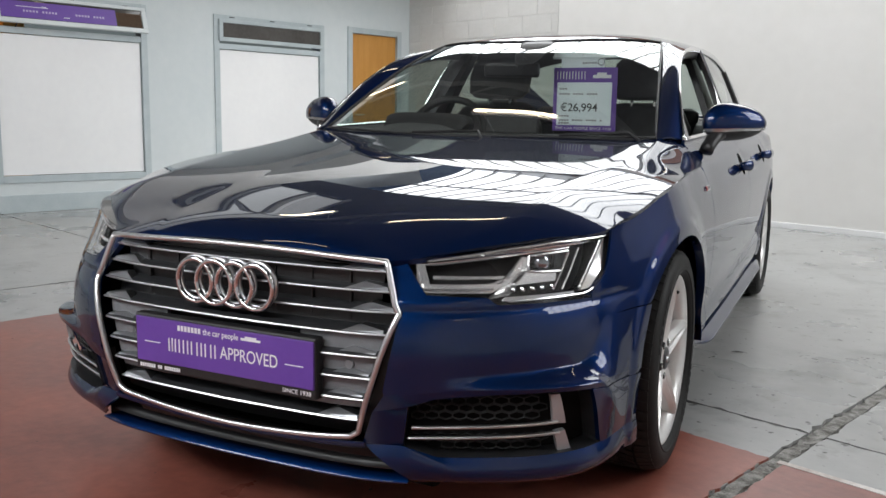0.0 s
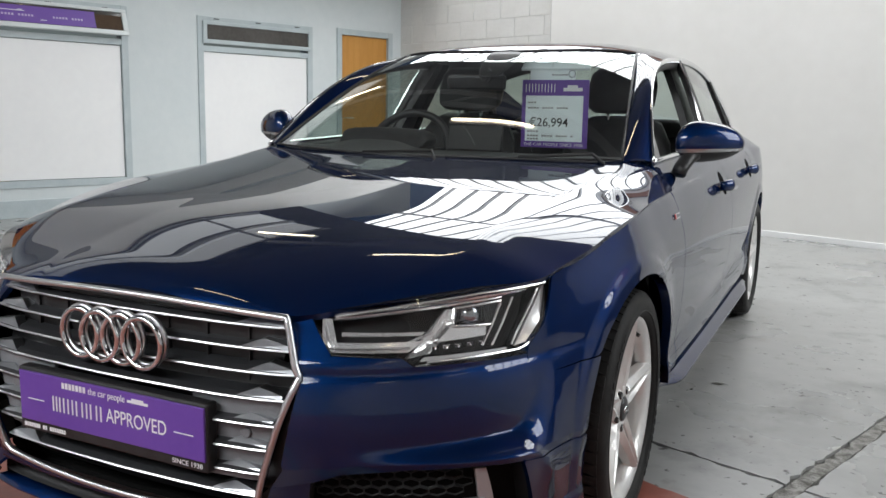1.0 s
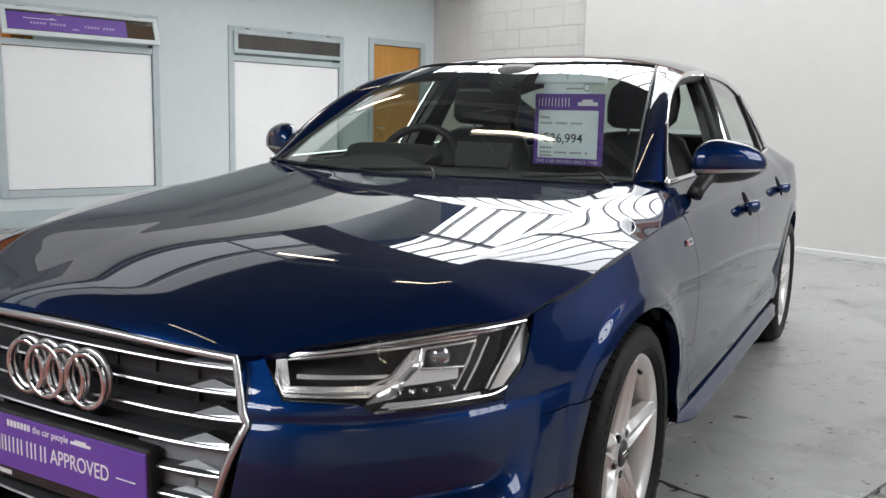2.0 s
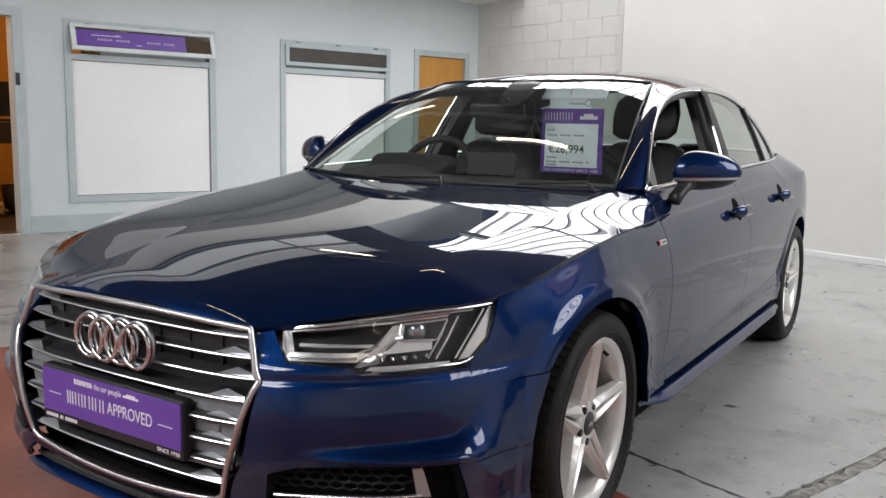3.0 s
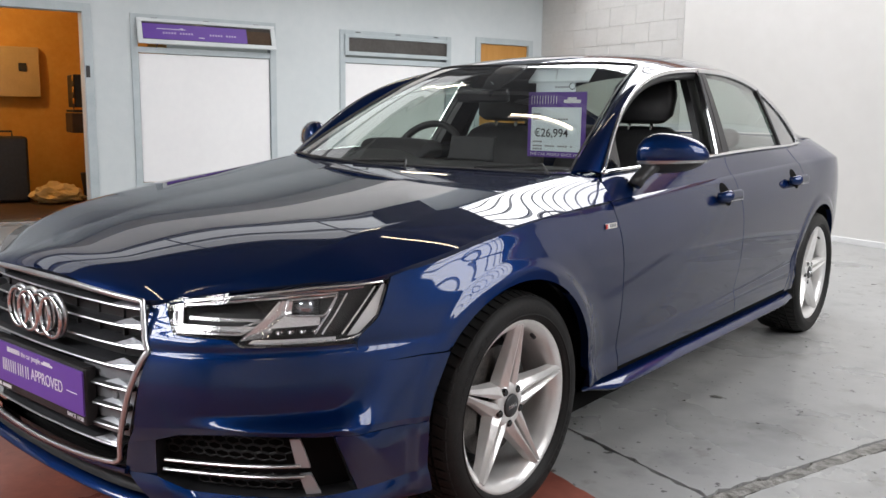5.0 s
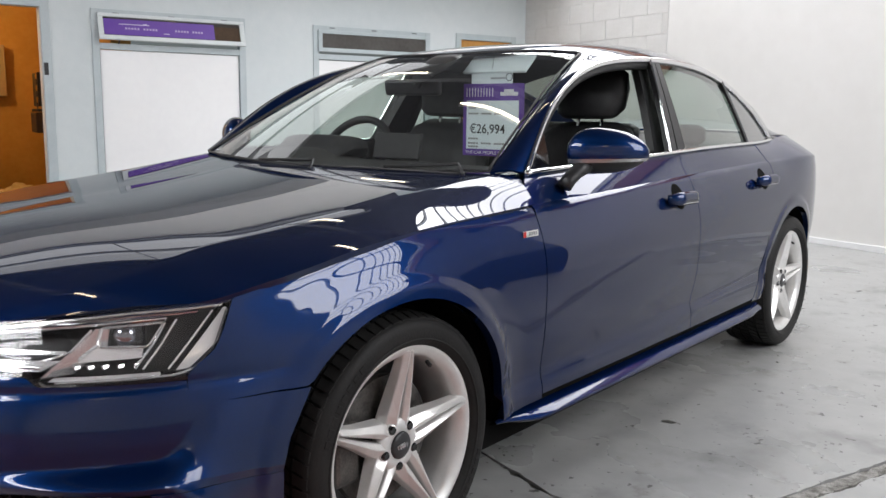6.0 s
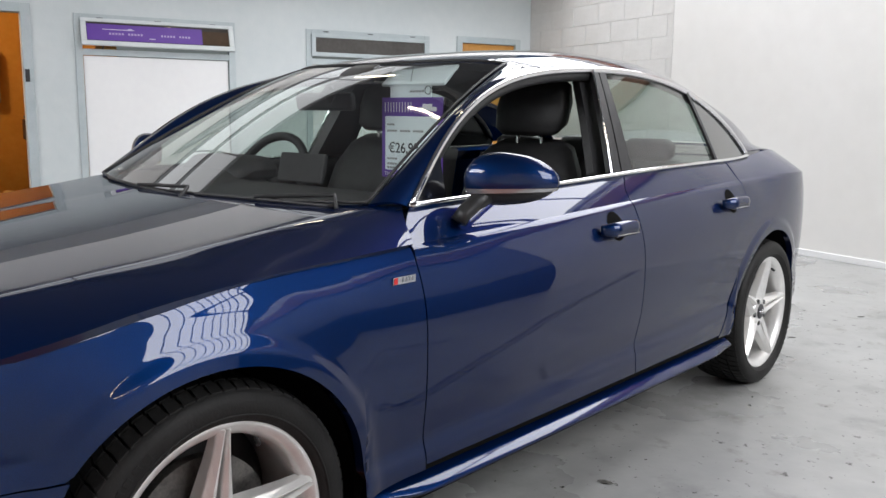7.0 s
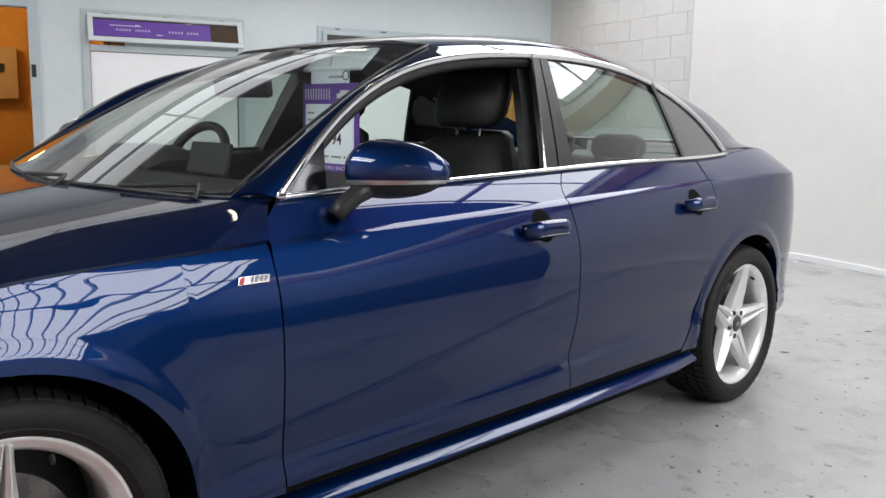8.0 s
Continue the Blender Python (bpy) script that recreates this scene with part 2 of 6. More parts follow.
def lettering(text, size, material, name, parent, m, spacing=1.0, width=None, bold=0.0):
    """Flat raised letters, as a mesh."""
    cu = bpy.data.curves.new("letters", "FONT")
    cu.offset = bold
    cu.body, cu.size, cu.align_x, cu.align_y, cu.extrude, cu.space_character = text, size, "CENTER", "CENTER", 0.0004, spacing
    tmp = bpy.data.objects.new("letters", cu)
    me = bpy.data.meshes.new_from_object(tmp)
    bpy.data.objects.remove(tmp)
    bpy.data.curves.remove(cu)
    xs = [v.co.x for v in me.vertices]
    k = width / (max(xs) - min(xs)) if width else 1.0
    me.transform(m @ Matrix.Diagonal((k, 1, 1, 1)))
    me.materials.append(material)
    me.name = name
    ob = new(name, me)
    ob.parent = parent
    return ob

# ---- the showroom: x along the block wall, y along the office wall, from their corner ----
ROOM = pose(-4.356, 8.171, 0, 0, 0, -19.29)
LONG, WIDE, HIGH, EAVES, RIDGE, TOP = 14.0, 13.2, 4.7, 3.55, -2.3, 5.3


def setting(name, bm, material, label, category, m=ROOM, smooth=False):
    ob = link(name, bm, material, None, smooth)
    ob.matrix_world = m
    return tagged(ob, label, category, kind="structure")


def concrete():
    m = grain(shader("grey_painted_concrete", (0.22, 0.223, 0.22), 0.4), ((0.26, 0.262, 0.257), (0.375, 0.375, 0.367)), 1.1, 8, bump=0.05, bump_scale=30, rough=(0.16, 0.42), contrast=(0.3, 0.7))
    n, l = m.node_tree.nodes, m.node_tree.links
    p = n["Principled BSDF"]
    base = p.inputs["Base Color"].links[0].from_socket
    tc = n.new("ShaderNodeTexCoord")
    for scale, low, high, dark in ((2.3, 0.54, 0.72, (0.18, 0.18, 0.175, 1)), (24.0, 0.645, 0.675, (0.06, 0.058, 0.052, 1)), (6.5, 0.60, 0.75, (0.17, 0.16, 0.14, 1)), (1.7, 0.55, 0.70, (0.36, 0.36, 0.352, 1)), (11.0, 0.66, 0.69, (0.045, 0.042, 0.038, 1))):
        t, r, x = n.new("ShaderNodeTexNoise"), n.new("ShaderNodeMapRange"), n.new("ShaderNodeMix")
        t.inputs["Scale"].default_value, t.inputs["Detail"].default_value, t.inputs["Roughness"].default_value = scale, 5, 0.62
        r.inputs["From Min"].default_value, r.inputs["From Max"].default_value = low, high
        x.data_type = "RGBA"
        x.inputs[7].default_value = dark
        l.new(tc.outputs["Object"], t.inputs["Vector"])
        l.new(t.outputs["Fac"], r.inputs["Value"])
        l.new(r.outputs[0], x.inputs[0])
        l.new(base, x.inputs[6])
        base = x.outputs[2]
    l.new(base, p.inputs["Base Color"])
    return m


CONCRETE = concrete()
JOINT = grain(shader("dirty_joint_filler", (0.09, 0.085, 0.075), 0.8), ((0.05, 0.048, 0.042), (0.17, 0.165, 0.15)), 14, bump=0.4, bump_scale=80)
RED_FLOOR = grain(shader("worn_red_floor_paint", (0.30, 0.09, 0.06), 0.4), ((0.17, 0.05, 0.036), (0.32, 0.105, 0.074)), 2.5, 8, bump=0.05, bump_scale=40, rough=(0.2, 0.45))
LINE_WHITE = grain(shader("worn_white_line", (0.6, 0.56, 0.52), 0.6), ((0.42, 0.36, 0.32), (0.68, 0.65, 0.62)), 12)

# floor: a dark bed, and slabs with open joints between them
floor = setting("floor", box(-0.4, WIDE, -LONG, 0.4, -0.3, -0.012), JOINT, "grey painted concrete floor with dirty joints", "floor")
XS, YS = (0.0, 3.76, 7.85, WIDE), (-LONG, -9.5, -5.40, 0.0)


def slab_mesh(x0, x1, y0, y1, seed, top_z=0.0, rough=1.0):
    """A slab with chipped, slightly wandering edges."""
    rnd = random.Random(seed)
    pts = []
    for (ax, ay), (bx, by) in (((x0, y0), (x1, y0)), ((x1, y0), (x1, y1)), ((x1, y1), (x0, y1)), ((x0, y1), (x0, y0))):
        n = max(2, int(math.hypot(bx - ax, by - ay) / 0.035))
        nx, ny = (by - ay), -(bx - ax)
        ln = math.hypot(nx, ny)
        for k in range(n):
            chip = rough * (rnd.uniform(-0.003, 0.003) - (rnd.uniform(0.004, 0.016) if rnd.random() < 0.2 else 0))
            pts.append((ax + (bx - ax) * k / n + nx / ln * chip, ay + (by - ay) * k / n + ny / ln * chip))
    bm = bmesh.new()
    top = [bm.verts.new((x, y, top_z)) for x, y in pts]
    low = [bm.verts.new((x, y, -0.05)) for x, y in pts]
    bm.faces.new(top)
    for k in range(len(pts)):
        q = (k + 1) % len(pts)
        bm.faces.new((top[k], low[k], low[q], top[q]))
    return bm


for i in range(3):
    for j in range(3):
        wide = [0.030 if x == 7.85 else 0.009 for x in XS[i:i + 2]]
        slab = part("slab", slab_mesh(XS[i] + wide[0], XS[i + 1] - wide[1], YS[j] + 0.006, YS[j + 1] - 0.006, 10 * i + j), CONCRETE, floor)
for x0, x1 in ((4.54, 7.823), (7.877, 12.2)):
    part("painted_area", slab_mesh(x0, x1, -12.0, -5.70, int(x0), 0.002, 0.7), RED_FLOOR, floor, "worn red painted floor area")
for x0, x1 in ((7.858, 12.2),):
    part("painted_line", box(x0, x1, -5.725, -5.70, -0.02, 0.0035), LINE_WHITE, floor, "thin worn white line")

CRUMBLE = grain(shader("crumbled_joint_mortar", (0.2, 0.19, 0.17), 0.9), ((0.09, 0.085, 0.075), (0.38, 0.37, 0.345)), 26, 8, bump=0.9, bump_scale=60, contrast=(0.38, 0.62))
part("joint_filler", slab_mesh(7.826, 7.874, -12.0, -0.02, 77, -0.003, 0.9), CRUMBLE, floor, "crumbled grey mortar in a wide joint")
bm = bmesh.new()
rnd = random.Random(5)
for k in range(260):
    x, y = rnd.uniform(4.0, 11.5), rnd.uniform(-7.5, -0.2)
    size = rnd.uniform(0.002, 0.006) if rnd.random() < 0.85 else rnd.uniform(0.007, 0.016)
    turn, long = rnd.uniform(0, math.pi), rnd.uniform(1.0, 2.4)
    ring = []
    for q in range(7):
        r = size * rnd.uniform(0.6, 1.1)
        a, c = r * long * math.cos(2 * math.pi * q / 7), r * math.sin(2 * math.pi * q / 7)
        ring.append(bm.verts.new((x + a * math.cos(turn) - c * math.sin(turn), y + a * math.sin(turn) + c * math.cos(turn), 0.0035)))
    tip = bm.verts.new((x, y, 0.0035 + size * 0.25))
    for q in range(7):
        bm.faces.new((ring[q], ring[(q + 1) % 7], tip))
flecks = setting("floor_flecks", bm, JOINT, "small dark chips and flecks on the concrete floor", "debris")
tagged(flecks, "small dark chips and flecks on the concrete floor", "debris", kind="stuff")

# office wall with openings
T = 0.22
SPANS = ((-LONG, -6.80, ()), (-6.80, -5.89, ((2.124, HIGH),)), (-5.89, -5.40, ()), (-5.40, -3.85, ((0, 0.31), (2.12, HIGH))), (-3.85, -3.01, ()),
         (-3.01, -1.49, ((0, 0.31), (2.105, HIGH))), (-1.49, -1.05, ()), (-1.05, -0.20, ((2.09, HIGH),)), (-0.20, 0.0, ()))
for y0, y1, zs in SPANS:
    for z0, z1 in zs or ((0, HIGH),):
        setting("wall_office", box(-T, 0, y0, y1, z0, z1), WALL_BLUE, "pale blue painted length of the office wall", "wall")
b = None
for y0, y1 in ((-5.80, -1.09), (-LONG, -6.89)):
    b = box(0, 0.018, y0, y1, 0, 0.175, 0.004, b)
setting("baseboard", b, TRIM_GREY, "grey-blue painted tall baseboard with scuffs", "baseboard")

# soffit over the office wall
setting("soffit", box(0.0, 0.92, -LONG, 0.0, 2.82, 3.40), CEIL, "cream painted boxed soffit along the office wall", "ceiling")

# end wall: painted blocks, and a smooth board in front of them
wall = setting("wall_block", box(-T, WIDE, 0.006, 0.25, 0, EAVES), WALL_WHITE, "white painted concrete block wall", "wall")
blocks = {}
for row in range(15):
    off = 0.225 if row % 2 else 0.0
    for k in range(-1, 7):
        x0, x1 = max(0.0, k * 0.45 + off), min(2.75, k * 0.45 + off + 0.4455)
        if x1 - x0 < 0.05 or row < 4:
            continue
        key = round(x1 - x0, 3)
        if key not in blocks:
            me = bpy.data.meshes.new("block")
            bb = box(0, x1 - x0, -0.0, 0.02, 0, 0.219, 0.0025)
            bb.to_mesh(me)
            bb.free()
            me.materials.append(WALL_WHITE)
            blocks[key] = me
        ob = new("block", blocks[key])
        ob.parent = wall
        ob.matrix_parent_inverse = Matrix.Identity(4)
        ob.location = (x0, 0.0 + random.uniform(-0.001, 0.002), row * 0.224)
SIDE_END = 8.75  # where the boarding stops
board = setting("wall_board", box(2.60, SIDE_END, -0.035, -0.002, 0.0, 3.04, 0.004), BOARD_WHITE, "smooth off-white wallboard over the block wall", "wall")
setting("baseboard_white", box(2.60, SIDE_END, -0.05, -0.036, 0.0, 0.055, 0.003), PANEL_WHITE, "low white plastic baseboard", "baseboard")
setting("conduit", box(2.572, 2.592, -0.03, -0.001, 0.0, 3.04, 0.004), WALL_WHITE, "thin white painted conduit at the board's edge", "conduit")

WALL_GREY = grain(shader("grey_wall_paint", (0.4, 0.4, 0.4), 0.7), ((0.60, 0.605, 0.61), (0.68, 0.68, 0.682)), 2)
WALL_PALE = grain(shader("pale_grey_wall_paint", (0.6, 0.6, 0.6), 0.7), ((0.56, 0.565, 0.57), (0.64, 0.64, 0.64)), 2)
# walls behind the camera and beside it
# unseen panels beyond the boarding, added so that the front door reflects something dark
UNSEEN_DARK = grain(shader("unseen_dark_panel", (0.03, 0.035, 0.05), 0.6), ((0.026, 0.030, 0.042), (0.042, 0.046, 0.06)), 2)
UNSEEN_DIM = grain(shader("unseen_dim_panel", (0.2, 0.21, 0.22), 0.8), ((0.17, 0.18, 0.195), (0.235, 0.245, 0.26)), 2)
setting("wall_dado", box(SIDE_END + 0.004, WIDE, -0.035, -0.002, 0.0, 1.25, 0.004), UNSEEN_DARK, "unseen dark panel added to darken the doors' reflection", "wall")
setting("wall_end", box(SIDE_END + 0.004, WIDE, -0.025, -0.002, 1.254, 3.04, 0.004), UNSEEN_DIM, "unseen dim panel added to dull the doors' reflection", "wall")
setting("wall_right", box(WIDE, WIDE + 0.2, -LONG, 0.3, 0, TOP), WALL_GREY, "grey painted side wall", "wall")
setting("wall_front", box(-T, WIDE, -LONG - 0.2, -LONG, 0, TOP), WALL_PALE, "pale grey painted end wall", "wall")

# roof: dark lining, long rooflights, steel trusses
ROOF_DARK = grain(shader("dark_roof_lining", (0.085, 0.09, 0.10), 0.85), ((0.07, 0.075, 0.085), (0.105, 0.11, 0.12)), 0.8)
b = box(-T, 10.4, -LONG + 2.6, RIDGE, HIGH, HIGH + 0.12)
b = box(-T, WIDE + 0.2, -LONG - 0.2, 0.25, TOP, TOP + 0.1, 0, b)
setting("ceiling", b, ROOF_DARK, "dark roof lining with long rooflights", "ceiling")
# the roof's lower slope, from the soffit up to the flat part
SLOPE = ROOM @ pose(0.90, -LONG, 3.41, 0, -22.4, 0)
STRIP = (0.10, 1.40, 4.9, 10.7)  # a rooflight's opening: up the slope and along it
b = box(0.0, STRIP[0], 0.0, LONG - 2.62, 0.0, 0.05)
b = box(STRIP[1], 3.37, 0.0, LONG - 2.62, 0.0, 0.05, 0, b)
b = box(STRIP[0], STRIP[1], 0.0, STRIP[2], 0.0, 0.05, 0, b)
b = box(STRIP[0], STRIP[1], STRIP[3], LONG - 2.62, 0.0, 0.05, 0, b)
setting("ceiling_eaves", b, ROOF_DARK, "dark sloping roof lining above the office wall", "ceiling", SLOPE)
# a sloping white board below the end wall's rooflight
setting("ceiling_slope", box(0, 9.3, 1.57, 3.1, 0.0, 0.05), WALL_GREY, "grey boarded slope below a rooflight", "ceiling", ROOM @ pose(10.4, -LONG + 2.6, HIGH + 0.02, 0, 0, 180) @ pose(0, 0, 0, -26, 0, 0))


def rooflight(m, wide, deep, step, thick, gain=1.0):
    """Glazing bars over a bright opening; m: its near corner, x along it, y across it; the last factor scales its
    light.
    """
    b = None
    for x in np.arange(step * 0.6, wide, step):
        b = box(x - thick, x + thick, 0, deep, 0.0, 0.06, 0, b)
    b = box(0, wide, deep / 2 - 0.03, deep / 2 + 0.03, -0.03, 0.06, 0, b)
    b = box(0, wide, -0.06, 0.0, -0.05, 0.08, 0, b)
    b = box(0, wide, deep, deep + 0.06, -0.05, 0.08, 0, b)
    setting("rooflight_bars", b, STEEL_PAINT, "grey steel glazing bars of a rooflight", "rooflight", m)
    la = bpy.data.lights.new("rooflight", "AREA")
    la.shape, la.size, la.size_y, la.energy, la.color = "RECTANGLE", wide, deep, ROOFLIGHT * gain * wide * deep, (0.95, 0.985, 1.0)
    new("rooflight", la).matrix_world = m @ pose(wide / 2, deep / 2, 0.09)


slope = math.degrees(math.atan2(HIGH - EAVES, -RIDGE))
# each last factor is tuned to the car's highlights; the third brightens its nose
rooflight(ROOM @ pose(0.95, RIDGE, HIGH + 0.02, -slope, 0, 0), 6.6, math.hypot(HIGH - EAVES, RIDGE), 0.42, 0.014, 1.7)
rooflight(ROOM @ pose(10.4, -0.25, HIGH + 0.02, 0, 0, -90) @ pose(0, 0, 0, -42, 0, 0), 4.2, 3.0, 0.45, 0.012, 2.0)
rooflight(ROOM @ pose(10.4, -LONG + 2.6, HIGH + 0.02, 0, 0, 180) @ pose(0, 0, 0, -26, 0, 0), 9.3, 1.5, 0.30, 0.012, 5.0)
# unseen dim strip, added for the pale band reflected in the windscreen
rooflight(SLOPE @ pose(STRIP[1], STRIP[2], 0.0, 0, 0, 90), STRIP[3] - STRIP[2], STRIP[1] - STRIP[0], 1.93, 0.012, 0.22)
for y in (-4.2, -7.6, -11.0):
    b = box(3.8, 10.4, y - 0.05, y + 0.05, HIGH - 0.12, HIGH - 0.01)
    b = box(2.3, 10.4, y - 0.04, y + 0.04, HIGH - 0.78, HIGH - 0.70, 0, b)
    x = 3.8
    k = 0
    while x < 9.4:
        a, c = ((x, y, HIGH - 0.74), (x + 0.9, y, HIGH - 0.06)) if k % 2 else ((x, y, HIGH - 0.06), (x + 0.9, y, HIGH - 0.74))
        b = tube([a, c], 0.025, 6, False, b)
        x += 0.9
        k += 1
    setting("roof_truss", b, STEEL_PAINT, "grey painted steel roof truss", "truss")
setting("wall_beam", box(0.92, WIDE, -0.10, 0.0, 3.05, 3.32, 0.006), grain(shader("rust_brown_paint", (0.24, 0.10, 0.05), 0.6), ((0.20, 0.085, 0.045), (0.28, 0.125, 0.065)), 3), "rust brown beam along the block wall", "beam")

# fluorescent tubes below the trusses
TUBE_GLOW = shader("tube_glow", (1, 1, 1), 0.5, 0.0, Emission_Color=(1.0, 0.86, 0.62, 1), Emission_Strength=22.0)
for wx, wy, turn in ((-0.95, 2.05, 9), (-3.5, 3.7, 0), (3.6, 1.6, 0), (-1.6, -0.76, 0), (5.6, -1.2, 90), (4.6, -4.4, 90)):
    fitting = thing("strip_light", "warm fluorescent tube in a white batten", "lamp", Matrix.Translation((wx, wy, 3.86)) @ pose(0, 0, 0, 0, 0, -19.29 + turn), "strip lights")
    part("batten", box(-0.56, 0.56, -0.035, 0.035, 0.0, 0.06, 0.006), PANEL_WHITE, fitting)
    part("tube", tube([(-0.52, 0, -0.02), (0.52, 0, -0.02)], 0.016, 10), TUBE_GLOW, fitting, "glowing fluorescent tube", smooth=True)
    part("rod", box(-0.46, -0.45, -0.005, 0.005, 0.06, HIGH - 3.86, 0), STEEL_PAINT, fitting)
    part("rod", box(0.45, 0.46, -0.005, 0.005, 0.06, HIGH - 3.86, 0), STEEL_PAINT, fitting)

# ---- windows and doors of the office wall ----
DARK_PANE = grain(shader("dark_window_glass", (0.05, 0.048, 0.045), 0.08), ((0.045, 0.04, 0.036), (0.075, 0.07, 0.065)), 3)


SASH_WHITE = grain(shader("dulled_white_gloss_paint", (0.62, 0.66, 0.66), 0.4), ((0.58, 0.62, 0.625), (0.65, 0.685, 0.69)), 5)
PALE_INK = shader("faded_print", (0.5, 0.42, 0.62), 0.5)


def surround(y0, y1, z0, z1, wide, deep, floor_open=False):
    """A flat frame round an opening, standing proud of the wall."""
    b = box(-0.05, deep, y0, y0 + wide, z0, z1, 0.003)
    b = box(-0.05, deep, y1 - wide, y1, z0, z1, 0.003, b)
    b = box(-0.05, deep - 0.001, y0 + wide, y1 - wide, z1 - wide, z1, 0.003, b)
    if not floor_open:
        b = box(-0.05, deep - 0.001, y0 + wide, y1 - wide, z0, z0 + wide, 0.003, b)
    return b


def boarded_window(name, y0, y1, top, hopper_open):
    win = setting(name, surround(y0, y1, 0.293, top, 0.07, 0.014), TRIM_GREY, "boarded office window in a grey-blue frame", "window")
    part("mid_rail", box(-0.045, 0.010, y0 + 0.07, y1 - 0.07, 1.738, 1.80, 0.003), TRIM_GREY, win)
    part("board", box(-0.035, -0.012, y0 + 0.077, y1 - 0.077, 0.369, 1.731, 0.002), PANEL_WHITE, win, "white board filling the window")
    h0, h1 = y0 + 0.055, y1 - 0.03
    m = pose(0.012, 0, 2.088, 0, -17 if hopper_open else 0, 0)
    zb, zt = (-0.275, 0.0) if hopper_open else (-0.262, -0.02)
    b = box(0, 0.03, h0, h1, zt - 0.036, zt, 0.004)
    b = box(0, 0.03, h0, h1, zb, zb + 0.045, 0.004, b)
    b = box(0, 0.03, h0, h0 + 0.05, zb + 0.045, zt - 0.036, 0.004, b)
    b = box(0, 0.03, h1 - 0.05, h1, zb + 0.045, zt - 0.036, 0.004, b)
    hop = part("hopper", join(None, b, m), SASH_WHITE if hopper_open else TRIM_GREY, win, "white hopper sash tilted open" if hopper_open else "grey hopper sash")
    part("pane", join(None, box(0.008, 0.014, h0 + 0.05, h1 - 0.05, zb + 0.045, zt - 0.036), m), DARK_PANE, hop, "dark glass pane")
    if hopper_open:
        part("printed_strip", join(None, box(0.0145, 0.0165, h0 + 0.055, h1 - 0.33, zb + 0.055, zt - 0.055), m), PURPLE, hop, "purple printed strip with white marks")
        part("brown_strip", join(None, box(0.0145, 0.0165, h1 - 0.325, h1 - 0.055, zb + 0.055, zt - 0.075), m), DUST, hop)
        for a, c in ((0.26, 0.62), (0.76, 1.05)):
            k = a
            while k < c:
                if int((k - a) / 0.03) % 6 != 5:
                    part("print", join(None, box(0.0166, 0.0176, h0 + k, h0 + k + 0.018, -0.16, -0.14), m), PALE_INK, hop)
                k += 0.03
        for a, c, z in ((0.2, 0.5, -0.11), (0.64, 0.70, -0.19), (0.44, 0.48, -0.10)):
            part("print", join(None, box(0.0166, 0.0176, h0 + a, h0 + c, z, z + 0.006), m), INK_WHITE, hop)
        part("stay", tube([(0.02, h0 + 0.2, 1.80), (0.075, h0 + 0.2, 1.825)], 0.006, 6), BLACK, hop)
    else:
        part("dark_end", box(0.020, 0.024, h1 - 0.20, h1 - 0.19, 1.87, 2.03), TRIM_GREY, hop)
    for k in (0.15, 0.5, 0.85):
        y = y0 + (y1 - y0) * k
        part("hinge", box(0.012, 0.030, y - 0.03, y + 0.03, 2.094, 2.102, 0.002), BLACK, win)


boarded_window("window_1", -5.42, -3.83, 2.137, True)
boarded_window("window_2", -3.03, -1.47, 2.12, False)

d = setting("door_1", surround(-1.09, -0.16, 0.0, 2.144, 0.075, 0.02, True), TRIM_GREY, "orange varnished door in a grey-blue frame", "door")
part("leaf", box(-0.06, -0.02, -1.012, -0.238, 0.005, 2.066, 0.003), ORANGE_WOOD, d, "orange varnished flush door leaf")
part("door_handle", tube([(-0.02, -0.95, 1.02), (0.03, -0.95, 1.02), (0.035, -0.84, 1.02)], 0.009, 8), SATIN, d)
part("lock_plate", box(-0.019, 0.001, -1.045, -1.02, 1.43, 1.54, 0.002), BLACK, d)

d = setting("door_2", surround(-6.89, -5.80, 0.0, 2.20, 0.085, 0.02, True), TRIM_GREY, "open doorway in a grey-blue frame", "door")
part("threshold", box(-T, 0.01, -6.80, -5.89, 0.0, 0.006), SATIN, d)
part("lock_plate", box(0.0195, 0.026, -5.875, -5.835, 1.46, 1.58, 0.003), BLACK, d, "small black lock plate")

# the ochre store room behind the doorway
for x0, x1, y0, y1 in ((-2.9, -2.7, -8.2, -5.0), (-2.7, -T, -5.2, -5.0), (-2.7, -T, -8.2, -8.0)):
    setting("wall_store", box(x0, x1, y0, y1, 0, 2.7), OCHRE, "ochre painted wall of the store room", "wall")
setting("ceiling_store", box(-2.7, -T, -8.0, -5.2, 2.6, 2.7), OCHRE, "ochre painted store room ceiling", "ceiling")
setting("floor_store", box(-2.7, -T, -8.0, -5.2, -0.02, 0.004), DUST, "brown carpet of the store room", "floor")
box_m = thing("wall_cabinet", "beige metal wall cabinet with a small dark switch", "cabinet", ROOM)
part("body", box(-2.7, -2.55, -7.05, -6.02, 1.28, 1.90, 0.01), grain(shader("beige_metal", (0.45, 0.33, 0.16), 0.5), ((0.42, 0.31, 0.15), (0.48, 0.36, 0.18)), 4), box_m)
part("switch", box(-2.551, -2.53, -6.26, -6.17, 1.60, 1.70, 0.004), BLACK, box_m)
shelf = thing("shelf_unit", "dark shelf with hazard striped edge", "shelf", ROOM)
part("box", box(-1.85, -1.35, -5.80, -5.42, 1.16, 1.54, 0.01), BLACK, shelf)
part("shelf_board", box(-1.9, -1.3, -5.82, -5.2, 1.10, 1.13, 0.004), BLACK, shelf)
part("bracket_box", box(-1.85, -1.35, -5.84, -5.30, 0.86, 1.09, 0.01), DUST, shelf)
